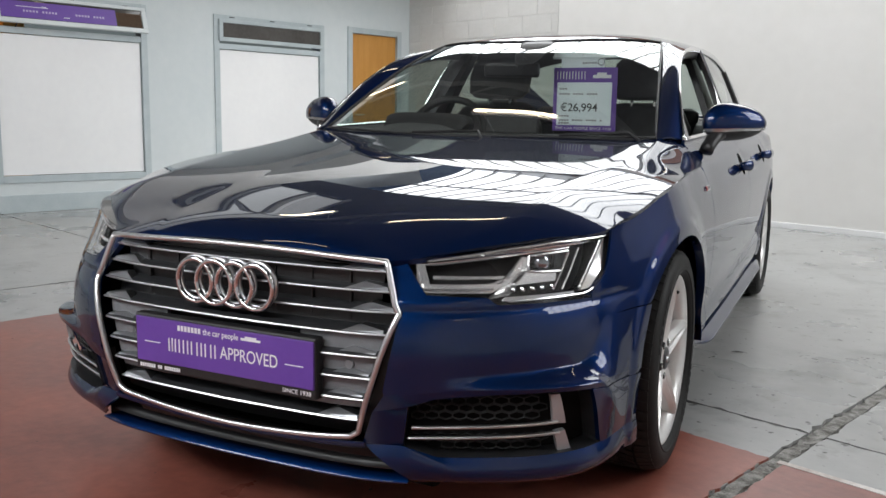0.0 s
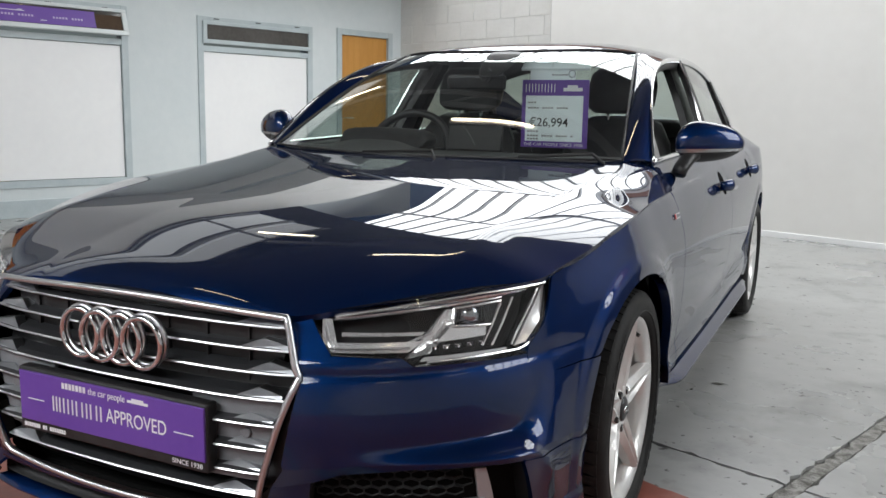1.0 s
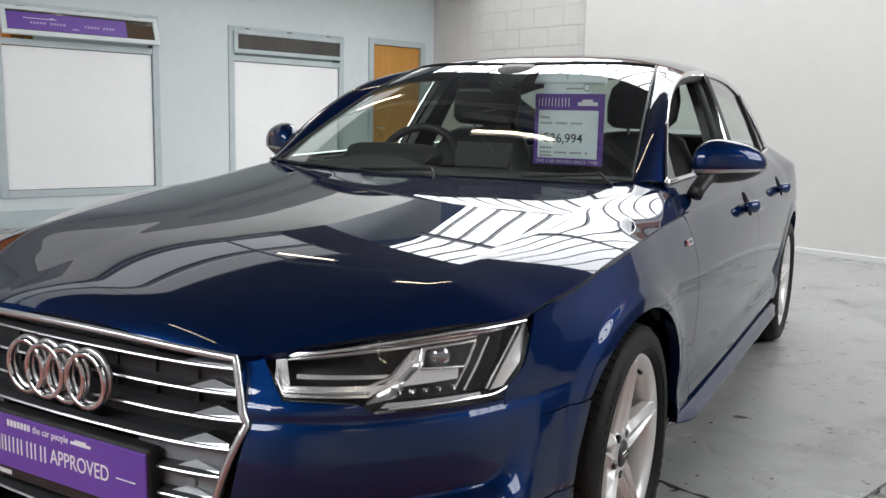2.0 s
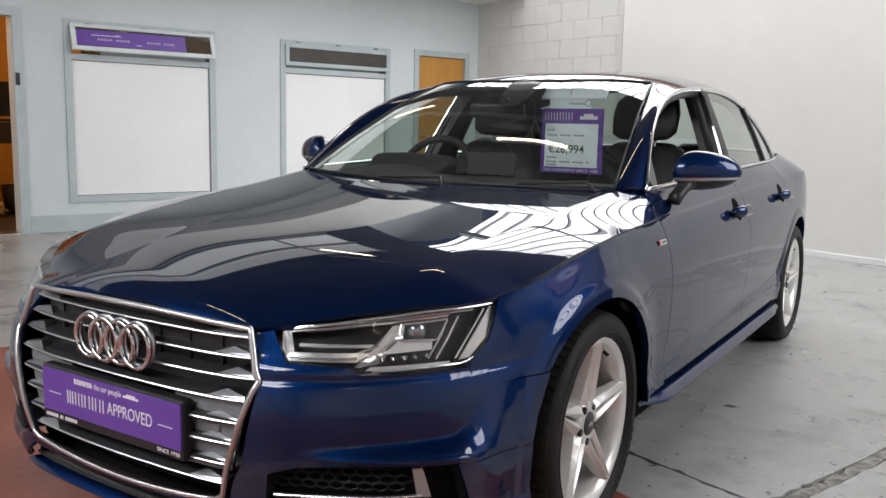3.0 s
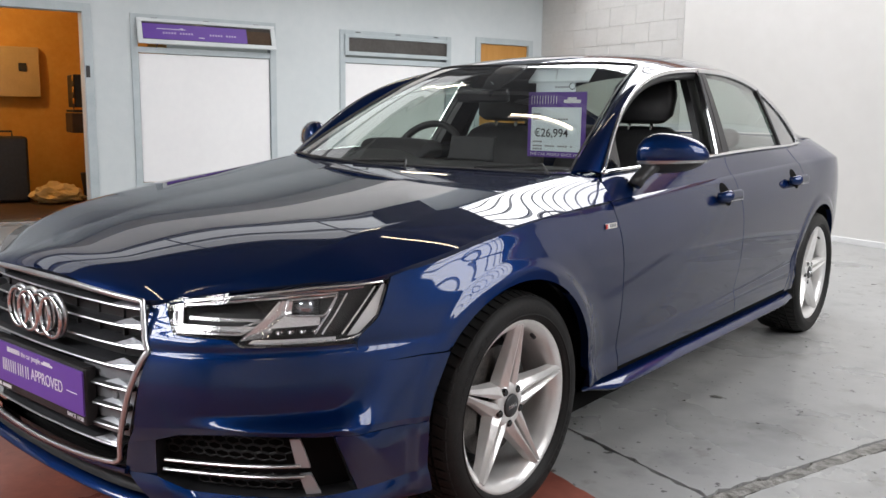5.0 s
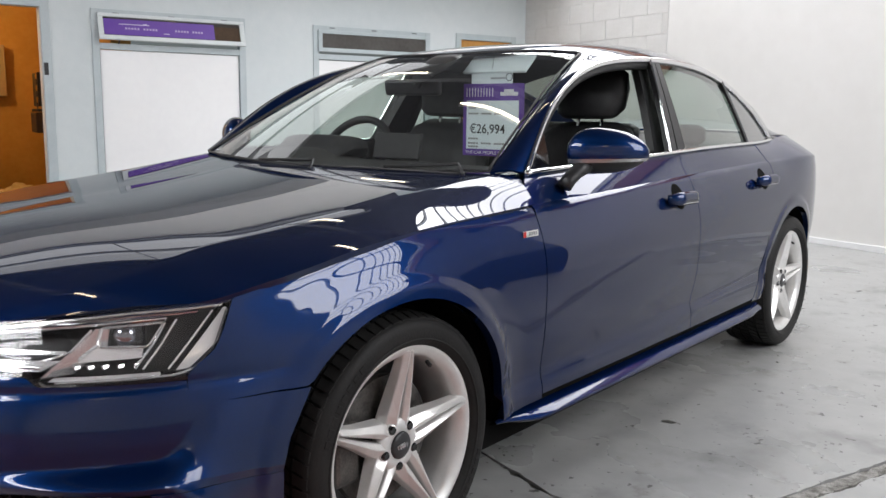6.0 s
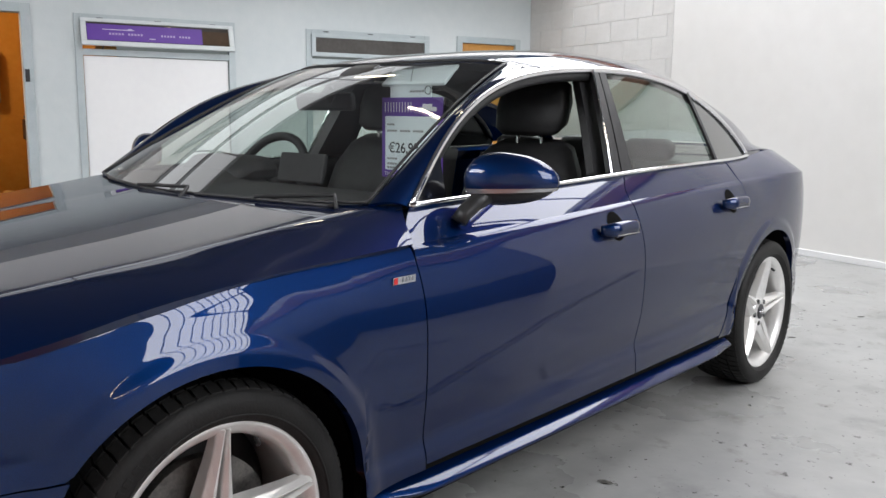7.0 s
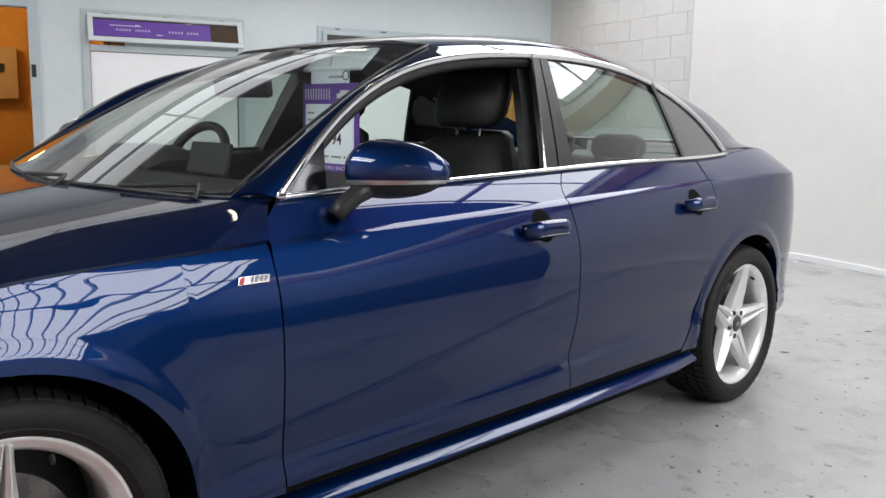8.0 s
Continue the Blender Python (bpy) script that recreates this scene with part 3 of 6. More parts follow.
for k in range(6):
    part("stripe", join(None, box(-0.03, 0.03, -0.004, 0.004, -0.03, 0.03), pose(-1.34, -5.815, 1.17 + 0.065 * k, 0, 40, 0)), OCHRE if k % 2 else BLACK, shelf)
b = None
bag = thing("plastic_bag", "crumpled yellow plastic bag on the carpet", "bag", ROOM)
bm = bmesh.new()
bmesh.ops.create_icosphere(bm, subdivisions=4, radius=1)
for v in bm.verts:
    v.co *= 1 + 0.35 * noise.noise(v.co * 2.2) + 0.15 * noise.noise(v.co * 6)
    v.co = Vector((-1.75 + v.co.x * 0.22, -5.98 + v.co.y * 0.28, 0.09 + v.co.z * (0.09 if v.co.z < 0 else 0.15)))
part("bag_body", bm, grain(shader("yellow_plastic", (0.75, 0.6, 0.3), 0.4), ((0.7, 0.55, 0.25), (0.8, 0.68, 0.4)), 5), bag)
bin_ = thing("waste_bin", "black plastic bin on the carpet", "bin", ROOM @ pose(-1.95, -5.52, 0.004))
part("bin_body", lathe([(0.0, 0.0), (0.0, 0.13), (0.34, 0.17), (0.345, 0.165), (0.02, 0.12)], "z", 28), BLACK, bin_, smooth=True)
sp = thing("suitcase", "tall black case on the carpet", "case", ROOM)
part("case_body", box(-2.3, -1.9, -6.75, -6.27, 0.02, 0.80, 0.03), BLACK, sp)
part("case_handle", tube([(-2.1, -6.6, 0.79), (-2.1, -6.6, 0.86), (-2.1, -6.42, 0.86), (-2.1, -6.42, 0.79)], 0.012, 8), BLACK, sp)
la = bpy.data.lights.new("store_lamp", "POINT")
la.energy, la.color, la.shadow_soft_size = 45, (1.0, 0.70, 0.32), 0.15
new("store_lamp", la).matrix_world = ROOM @ pose(-1.4, -6.9, 2.4)

# ---- the car: nose towards -y, its left side towards +x, front axle at y = 0 ----
def cubic(xs, ys):
    """A natural cubic curve through knots."""
    xs, ys = np.array(xs, float), np.array(ys, float)
    n, h = len(xs), np.diff(xs)
    a, r = np.eye(n), np.zeros(n)
    for i in range(1, n - 1):
        a[i, i - 1:i + 2] = h[i - 1], 2 * (h[i - 1] + h[i]), h[i]
        r[i] = 6 * ((ys[i + 1] - ys[i]) / h[i] - (ys[i] - ys[i - 1]) / h[i - 1])
    k = np.linalg.solve(a, r)

    def at(x):
        x = np.clip(np.asarray(x, float), xs[0], xs[-1])
        i = np.clip(np.searchsorted(xs, x, side="right") - 1, 0, n - 2)
        t, u = x - xs[i], xs[i + 1] - x
        return (k[i] * u**3 + k[i + 1] * t**3) / (6 * h[i]) + (ys[i] / h[i] - k[i] * h[i] / 6) * u + (ys[i + 1] / h[i] - k[i + 1] * h[i] / 6) * t
    return at


# outline of the body in plan, nose centre to tail centre
OUT = np.array([(0, -0.913), (0.2, -0.907), (0.40, -0.879), (0.56, -0.80), (0.695, -0.66), (0.79, -0.48), (0.845, -0.28), (0.876, -0.05), (0.888, 0.3), (0.893, 0.8),
                (0.894, 1.5), (0.89, 2.3), (0.884, 2.8), (0.855, 3.2), (0.762, 3.50), (0.60, 3.69), (0.3, 3.775), (0, 3.785)])
reach = np.r_[0, np.cumsum(np.linalg.norm(np.diff(OUT, axis=0), axis=1))]
out_x, out_y = cubic(reach, OUT[:, 0]), cubic(reach, OUT[:, 1])
fine_s = np.linspace(0, reach[-1], 3000)
fine_y = out_y(fine_s)

ARCH_F, ARCH_R, HUB = (0.0, 0.366), (2.82, 0.372), 0.327
crease_z = cubic([-0.5, -0.434, -0.2, 0, 0.3, 0.57, 1.1, 1.8, 2.14, 2.43, 2.77, 3.26, 3.5, 3.9], [0.742, 0.752, 0.803, 0.835, 0.853, 0.863, 0.881, 0.905, 0.914, 0.922, 0.931, 0.930, 0.915, 0.85])
nose_out = spline([0.14, 0.17, 0.20, 0.24, 0.30, 0.40, 0.48, 0.52, 0.55, 0.57, 0.585, 0.594, 0.65, 0.8], [-0.07, -0.03, -0.005, 0.0, 0.010, 0.026, 0.0275, 0.0245, 0.019, 0.0135, 0.0075, 0.002, 0.001, 0.0])
brow_out = spline([0.56, 0.605, 0.64, 0.70, 0.76, 0.8], [0.0, 0.0, -0.018, -0.058, -0.09, -0.1])
side_out = spline([-0.05, 0, 0.008, 0.03, 0.05, 0.08, 0.12, 0.16, 0.20, 0.25, 0.30, 0.35, 0.40, 0.44, 0.485, 0.53, 0.58, 0.66, 0.75],
                  [-0.082, -0.070, -0.059, -0.0468, -0.0372, -0.0246, -0.0120, -0.0045, -0.0010, 0.0, -0.0012, -0.004, -0.0085, -0.0145, -0.0200, -0.012, -0.014, -0.034, -0.07])


wing_out = spline([-0.05, 0, 0.05, 0.12, 0.2, 0.3, 0.38, 0.44, 0.485, 0.53, 0.58, 0.66, 0.75], [-0.02, -0.017, -0.009, -0.003, 0, -0.001, -0.006, -0.013, -0.0145, -0.006, -0.008, -0.03, -0.07])


def flank_out(y, d):
    """The flank's bulge at d below its crease: plain on the wing, undercut along the doors."""
    k = smooth_step(-0.1, 0.75, y) * (1 - smooth_step(2.7, 3.4, y))
    return wing_out(d) * (1 - k) + side_out(d) * k


def wing_roll(y):
    """How far the front wing's top rolls inwards, along the car."""
    return smooth_step(-0.5, -0.34, y) * (1 - smooth_step(0.2, 0.56, y))


def lamp_roll(y):
    """The same, beside the headlamp."""
    return smooth_step(-0.5, -0.36, y) * (1 - smooth_step(-0.2, 0.05, y))


def flare(s, z):
    """How far the lower bumper's corner stands out below its ledge; the step softens towards the wheel."""
    soft = 0.15 * smooth_step(0.86, 1.02, s)
    return 0.066 * smooth_step(0.50, 0.86, s) * (1 - smooth_step(0.84, 1.24, s)) * (1 - smooth_step(0.426 - soft, 0.456 + soft, z))


def s_of(y):
    """Length along the outline at which the flank reaches y."""
    return np.interp(y, fine_y, fine_s)


def shell(s, z, more=0.0):
    """The body's skin at a length along its outline and a height, moved outwards by more."""
    s, z = np.asarray(s, float), np.asarray(z, float)
    x, y = out_x(s), out_y(s)
    e = 1e-3
    tx, ty = out_x(s + e) - out_x(s - e), out_y(s + e) - out_y(s - e)
    ln = np.sqrt(tx**2 + ty**2)
    nx, ny = ty / ln, -tx / ln
    w = 1 - smooth_step(0.82, 1.32, s)
    o = w * (nose_out(z) + brow_out(z) * (1 - 0.75 * smooth_step(0.4, 1.02, s))) + (1 - w) * flank_out(y, crease_z(y) - z)
    for c, r in (ARCH_F, ARCH_R):
        far = np.hypot(y - c, z - HUB) - r
        o = o + 0.007 * (1 - smooth_step(0.024, 0.062, far)) * (1 - smooth_step(0.75, 0.9, z))
    d = crease_z(y) - z
    far = np.hypot(y - ARCH_F[0], z - HUB) - ARCH_F[1]
    o = o + (1 - w) * (0.017 * (1 - smooth_step(-0.05, 0.15, far)) - 0.018 * wing_roll(y) * (1 - smooth_step(-0.04, 0.13, d)) - 0.012 * lamp_roll(y) * (1 - smooth_step(-0.02, 0.2, d)))
    o = o + flare(s, z) + more
    return np.stack([x + nx * o, y + ny * o, z], -1)


def on_shell(g, more=0.0):
    return shell(g[..., 0], g[..., 1], more)


def on_flank(g, more=0.0):
    return shell(s_of(g[..., 0]), g[..., 1], more)


belt_x = cubic([0.5, 0.66, 1.2, 1.7, 2.3, 2.87, 3.3, 3.8], [0.742, 0.748, 0.761, 0.765, 0.760, 0.713, 0.655, 0.56])
belt_z = cubic([0.5, 0.66, 1.2, 1.7, 2.3, 2.87, 3.3, 3.8], [0.938, 0.946, 0.966, 0.984, 0.999, 1.011, 1.030, 0.945])
DLO = np.array([(0.66, 0.946), (0.875, 1.128), (1.05, 1.226), (1.245, 1.291), (1.44, 1.324), (1.72, 1.343), (2.2, 1.324), (2.54, 1.240), (2.80, 1.096), (2.88, 1.024)])
dlo_len = np.r_[0, np.cumsum(np.linalg.norm(np.diff(DLO, axis=0), axis=1))]
dlo_y, dlo_z = cubic(dlo_len, DLO[:, 0]), cubic(dlo_len, DLO[:, 1])


def house_x(y, z):
    """Half width of the glasshouse."""
    d = z - belt_z(y)
    return belt_x(y) - 0.375 * d - 0.18 * d * np.abs(d)


def on_house(g, more=0.0):
    y, z = g[..., 0], g[..., 1]
    return np.stack([house_x(y, z) + more, y, z], -1)


def dlo(t):
    """The upper border of the side windows, t from 0 (front corner) to 1 (rear corner)."""
    y, z = dlo_y(np.asarray(t) * dlo_len[-1]), dlo_z(np.asarray(t) * dlo_len[-1])
    return np.stack([house_x(y, z), y, z], -1)


def dlo_at(y):
    t = np.linspace(0, 1, 600)
    return float(np.interp(y, dlo(t)[:, 1], t))


def shoulder(y, v):
    """From the side crease (v = 0) up to the window line (v = 1)."""
    c = on_flank(np.stack([y, crease_z(y)], -1))
    z = c[..., 2] + (belt_z(y) - c[..., 2]) * (v + 0.12 * v * (1 - v))
    x = c[..., 0] + (belt_x(y) - c[..., 0]) * v
    return np.stack([x, c[..., 1] * 0 + y, z], -1)


def arch_z(y, low):
    """Lower border of the flank: the sill, or the wheel arch above it."""
    z = np.full_like(y, low)
    for c, r in (ARCH_F, ARCH_R):
        h = HUB + np.sqrt(np.maximum(r * r - (y - c)**2, 0))
        z = np.where(np.abs(y - c) < r, np.maximum(z, h), z)
    return z


car = thing("car", "dark blue metallic four-door saloon car on silver alloy wheels", "car")
SIDES = ((False, "left"), (True, "right"))


def door_panel(front, rear, sill, mirror):
    """A door skin from the sill over the side crease to the window line; front and rear are borders y(z)."""
    zs = np.r_[np.linspace(0, 0.97, 33), 0.986, 1.0]
    rows = []
    for v in zs:
        z = sill + (0.9 - sill) * v
        y0, y1 = front(z), rear(z)
        y = np.linspace(y0, y1, 44)
        zz = sill + (crease_z(y) - sill) * v
        rows.append(on_flank(np.stack([y, zz], -1)))
    for v in np.linspace(0, 1, 12)[1:]:
        z = 0.9 + 0.08 * v
        y = np.linspace(front(z), rear(z), 44)
        rows.append(shoulder(y, v))
    return sheet(np.array(rows), 0.014, mirror=mirror, crease=34)


front_cut = spline([0.2, 0.30, 0.45, 0.65, 0.86, 0.92, 0.98], [0.595, 0.588, 0.580, 0.577, 0.576, 0.59, 0.655])
mid_cut = spline([0.2, 0.30, 0.40, 0.55, 0.82, 0.92, 0.99], [1.655, 1.642, 1.632, 1.648, 1.650, 1.655, 1.715])
rear_cut = spline([0.2, 0.30, 0.43, 0.60, 0.68, 0.76, 0.85, 0.93, 1.0], [2.30, 2.33, 2.40, 2.475, 2.52, 2.548, 2.555, 2.56, 2.585])
GAP = 0.0022
lamp_cut = spline([0.55, 0.603, 0.66, 0.752, 0.76], [-0.53, -0.53, -0.475, -0.434, -0.43])


def wing(mirror):
    """Front wing: from the lamp back to the door, over the arch."""
    ys = np.r_[-0.425 + 0.06 * np.linspace(0, 1, 6)[:-1], -0.366 * np.cos(np.linspace(0, math.pi, 60)), np.linspace(0.366, 0.572, 14)[1:]]
    rows = []
    for v in np.linspace(0, 1, 34):
        bot = np.where(ys < -0.35, 0.553, arch_z(ys, 0.30))
        bot = np.maximum(bot, np.where(ys < -0.28, 0.553, 0))
        top = crease_z(ys) - 0.004
        z = bot + (top - bot) * v
        y = ys + (lamp_cut(z) + GAP + 0.425) * np.clip((-0.29 - ys) / 0.135, 0, 1)
        y = np.where(ys > 0.5, ys + (front_cut(bot + (top - bot) * v) - GAP - 0.572) * (ys - 0.5) / 0.072, y)
        rows.append(on_flank(np.stack([y, bot + (top - bot) * v], -1)))
    return sheet(np.array(rows), 0.026, mirror=mirror)


def quarter(mirror):
    """Rear quarter: over the rear arch to the tail, and up to the boot."""
    rows = []
    us = np.linspace(0, 1, 80)
    for v in np.r_[np.linspace(0, 0.97, 29), 0.986, 1.0]:
        z0 = 0.31 + 0.62 * v
        lo = rear_cut(z0) + GAP
        y = lo + (3.72 - lo) * us
        bot = np.maximum(arch_z(y, 0.30), np.where(y > 3.19, 0.42, 0.30))
        bot = np.where((y > 2.82) & (y < 3.2), np.maximum(bot, 0.42), bot)
        z = bot + (crease_z(y) - bot) * v
        rows.append(on_flank(np.stack([y, z], -1)))
    for v in np.linspace(0, 1, 12)[1:]:
        lo = rear_cut(0.93 + 0.07 * v) + GAP
        y = lo + (3.72 - lo) * us
        rows.append(shoulder(y, v))
    return sheet(np.array(rows), 0.026, mirror=mirror, crease=30)


def rear_bumper(mirror):
    """Rear bumper: from the arch round to the tail, drawn in at its lower edge."""
    rows = []
    for v in np.linspace(0, 1, 24):
        z0 = 0.20 + 0.216 * v
        start = ARCH_R[0] + math.sqrt(ARCH_R[1]**2 - (z0 - HUB)**2) + 0.001
        ss = np.linspace(float(s_of(start)), reach[-1] - 0.002, 56)
        y = out_y(ss)
        z = 0.20 + (np.where(y < 3.72, 0.416, 0.88) - 0.20) * v
        rows.append(shell(ss, z, -0.004 - 0.035 * (1 - v)**2 + 0.010 * math.exp(-((v - 0.55) / 0.12)**2)))
    return sheet(np.array(rows), 0.014, mirror=mirror)


def sill(mirror):
    """Side skirt with an outward blade."""
    y = np.concatenate([np.linspace(0.372, 2.43, 60)])
    prof = ((0.872, 0.290), (0.876, 0.283), (0.884, 0.278), (0.906, 0.262), (0.908, 0.255), (0.901, 0.247), (0.865, 0.236), (0.78, 0.218))
    taper = smooth_step(0.36, 0.62, y) * (1 - smooth_step(2.2, 2.45, y))
    rows = [np.stack([px - 0.018 + (px - 0.885) * taper * 0.9 - (1 - taper) * 0.006, y, np.full_like(y, pz)], -1) for px, pz in prof]
    rows = [r + (np.array((0.868, 0, 0.285)) - r * np.array((1, 0, 1))) * (0.8 * (1 - smooth_step(0.36, 0.56, y)))[:, None] for r in rows]
    return sheet(np.array(rows)[::-1], 0.0, mirror=mirror)


for mirror, side in SIDES:
    part("front_door", door_panel(lambda z: front_cut(z) + GAP, lambda z: mid_cut(z) - GAP, 0.313, mirror), PAINT, car, smooth=True)
    part("rear_door", door_panel(lambda z: mid_cut(z) + GAP, lambda z: rear_cut(z) - GAP, 0.313, mirror), PAINT, car, smooth=True)
    part("front_wing", wing(mirror), PAINT, car, smooth=True)
    part("rear_quarter", quarter(mirror), PAINT, car, smooth=True)
    part("rear_bumper", rear_bumper(mirror), PAINT, car, smooth=True)
    part("side_skirt", sill(mirror), PAINT, car, smooth=True)
    # a black strip stands in for the shade in the gap above the skirt
    gap_y = np.linspace(0.56, 2.42, 40)
    gap_rows = [np.stack([np.full_like(gap_y, x), gap_y, np.full_like(gap_y, z)], -1) for x, z in ((0.845, 0.280), (0.864, 0.290), (0.866, 0.325))]
    part("door_seal", sheet(np.array(gap_rows), 0.0, mirror=mirror), MATTE, car, "black strip painting in the shaded gap under the doors", smooth=True)

# bonnet
hood_half = spline([-0.875, -0.868, -0.855, -0.83, -0.79, -0.62, -0.434, -0.2, 0, 0.3, 0.66], [0.25, 0.31, 0.37, 0.42, 0.462, 0.652, 0.798, 0.858, 0.866, 0.8535, 0.839])
hood_mid = cubic([-0.875, -0.84, -0.75, -0.5, -0.2, 0.1, 0.4, 0.7], [0.722, 0.744, 0.773, 0.825, 0.868, 0.904, 0.941, 0.980])
hood_rim = cubic([-0.875, -0.79, -0.62, -0.434, -0.2, 0, 0.3, 0.57, 0.7], [0.696, 0.705, 0.730, 0.757, 0.806, 0.838, 0.856, 0.869, 0.872])
hood_fold = spline([-0.875, -0.64, -0.52, -0.40, -0.2, 0.05, 0.3, 0.66], [0.90, 0.86, 0.815, 0.775, 0.755, 0.765, 0.785, 0.80])
hood_end = spline([0, 0.4, 0.7, 0.77, 0.81, 0.85, 0.89, 0.94, 1.0], [0.450, 0.478, 0.552, 0.590, 0.642, 0.664, 0.636, 0.606, 0.5785])


def hood_height(q, y):
    a = np.abs(q)
    f, mid, rim = hood_fold(y), hood_mid(y), hood_rim(y)
    ridge = mid - 0.017
    inner = mid + (ridge - mid) * (a / f)**2.0
    t = np.clip((a - f) / (1 - f), 0, 1)
    end = smooth_step(0.15, 0.60, y)
    line = 0.60 * smooth_step(-0.74, -0.46, y) * (1 - 0.75 * end)
    outer = ridge + (rim - ridge) * (line * t + (1 - line) * t**(1.9 - 0.3 * smooth_step(0.0, 0.45, y) + 0.5 * end))
    plain = mid + (rim - mid) * a**2.6
    return plain + (np.where(a < f, inner, outer) - plain) * smooth_step(-0.85, -0.30, y)


def hood_grid(nu=121, nv=110):
    """Columns gather on the fold, so that it stays a clean line."""
    k = np.linspace(-1, 1, nu)
    rows = []
    for v in np.linspace(0, 1, nv)**1.25:
        y = -0.875 + v * (hood_end(np.abs(k)) + 0.875)
        f = hood_fold(y)
        a = np.abs(k)
        q = np.sign(k) * np.where(a < 0.75, a / 0.75 * f, f + (a - 0.75) / 0.25 * (1 - f))
        y = -0.875 + v * (hood_end(np.abs(q)) + 0.875)
        rows.append(np.stack([q * (hood_half(y) - 0.0025 - 0.014 * wing_roll(y) - 0.0105 * lamp_roll(y)), y, hood_height(q, y)], -1))
    return np.array(rows)


part("bonnet", sheet(hood_grid(), 0.016), PAINT, car, smooth=True)

# roof, pillars, boot
roof_mid = cubic([1.2, 1.275, 1.36, 1.5, 1.7, 1.95, 2.2, 2.5, 2.75], [1.344, 1.368, 1.388, 1.409, 1.428, 1.441, 1.444, 1.428, 1.392])


def roof_point(q, y):
    e = dlo(dlo_at(y))
    z = e[2] + 0.010 + (roof_mid(y) - e[2] - 0.010) * (1 - np.abs(q)**3.0)
    return np.array((q * (e[0] + 0.004), y, z))


def roof_grid(nu=61, nv=44):
    q = np.linspace(-1, 1, nu)
    rows = []
    for v in np.linspace(0, 1, nv):
        row = []
        for k in q:
            y0 = 1.253 + 0.117 * min(1, abs(k) / 0.83)**2.2
            y1 = 2.68 - 0.13 * min(1, abs(k) / 0.92)**2
            row.append(roof_point(k, y0 + (y1 - y0) * v))
        rows.append(row)
    return np.array(rows)


part("roof", sheet(roof_grid(), 0.012), PAINT, car, smooth=True)
screen_low = lambda q: np.array((0.668 * q, 0.450 + 0.135 * abs(q)**2.2, 0.946 + 0.008 * q * q))
screen_top = lambda q: roof_point(q * 0.83, 1.240 + 0.117 * abs(q)**2.2) + np.array((0, 0, -0.002))


def bow(a, c, n, out, lift, skew=False):
    t = np.linspace(0, 1, n)[:, None]
    return a + (c - a) * t + (2.6 * (t - t**3) if skew else 4 * t * (1 - t)) * np.array((out, 0, lift))


def screen_grid(low, top, lift, nu=41, nv=24, skew=False):
    return np.array([bow(low(q), top(q), nv, 0, lift, skew) for q in np.linspace(-1, 1, nu)]).transpose(1, 0, 2)


def pillar(a, c, bulge, mirror, flip=False, end=None):
    n = 16
    rows = []
    for i in range(len(a)):
        t = np.linspace(0, 1, n)[:, None]
        nrm = np.array((0.42, -0.40, 0.81))
        w = (i / (len(a) - 1))**3
        bend = 0 if end is None else (end - (end[0] + (end[-1] - end[0]) * t)) * w
        rows.append(a[i] + (c[i] - a[i]) * t + bend + 4 * t * (1 - t) * bulge * (1 - (i / (len(a) - 1))**3) * nrm)
    return sheet(np.array(rows), 0.008, flip=flip, mirror=mirror)


ta, tc = dlo_at(1.372), dlo_at(2.55)
rear_top = lambda q: roof_point(q * 0.92, 2.69 - 0.13 * q * q) + np.array((0, 0, -0.002))
rear_low = lambda q: np.array((0.575 * q, 3.36 - 0.07 * q * q, 1.056 - 0.004 * q * q))
for mirror, side in SIDES:
    outer = np.array([dlo(t) + np.array((0.004, 0, 0.010)) * min(1, 6 * t) for t in np.linspace(0, ta, 36)])
    inner = bow(screen_low(1.0) + np.array((0.004, 0, -0.004)), roof_point(0.83, 1.372), 36, 0, 0.027, True)
    part("windscreen_pillar", pillar(outer, inner, 0.014, mirror, flip=True, end=np.array([roof_point(1 - 0.17 * k, 1.372) for k in np.linspace(0, 1, 16)])), PAINT, car, smooth=True)
    outer = [dlo(t) + np.array((0.004, 0, 0.010)) for t in np.linspace(tc, 1, 24)]
    foot = rear_low(1.0)
    inner = polyline([roof_point(0.92, 2.55), roof_point(0.92, 2.55) * 0.5 + foot * 0.5 + np.array((0.010, 0, 0.014)), foot * 0.96 + roof_point(0.92, 2.55) * 0.04, foot + np.array((0.03, 0.008, -0.012)), np.array((belt_x(3.30) + 0.002, 3.30, belt_z(3.30)))], 30, soft=True)
    low = [np.array((belt_x(y) + 0.002, y, belt_z(y))) for y in np.linspace(2.885, 3.30, 20)]
    head = [roof_point(k, 2.55) for k in np.linspace(1.0, 0.92, 12)]
    part("rear_pillar", sheet(coons(head, low, outer, inner, 24, 30), 0.006, flip=True, mirror=mirror), PAINT, car, smooth=True)
boot = []
for y in np.linspace(3.30, 3.80, 20):
    q = np.linspace(-1, 1, 31)
    boot.append(np.stack([q * (belt_x(y) + 0.003), np.full_like(q, y), belt_z(y) + 0.022 * (1 - np.abs(q)**3) - 0.01 * (y - 3.3)], -1))
part("boot_lid", sheet(np.array(boot), 0.012), PAINT, car, smooth=True)
tail = []
for v in np.linspace(0, 1, 8):
    ss = np.linspace(s_of(3.6), reach[-1] - 0.001, 24)
    tail.append(shell(ss, 0.86 + 0.065 * v + 0 * ss, -0.02 - 0.02 * v))
for mirror, side in SIDES:
    part("tail_panel", sheet(np.array(tail), 0.01, mirror=mirror), PAINT, car, smooth=True)

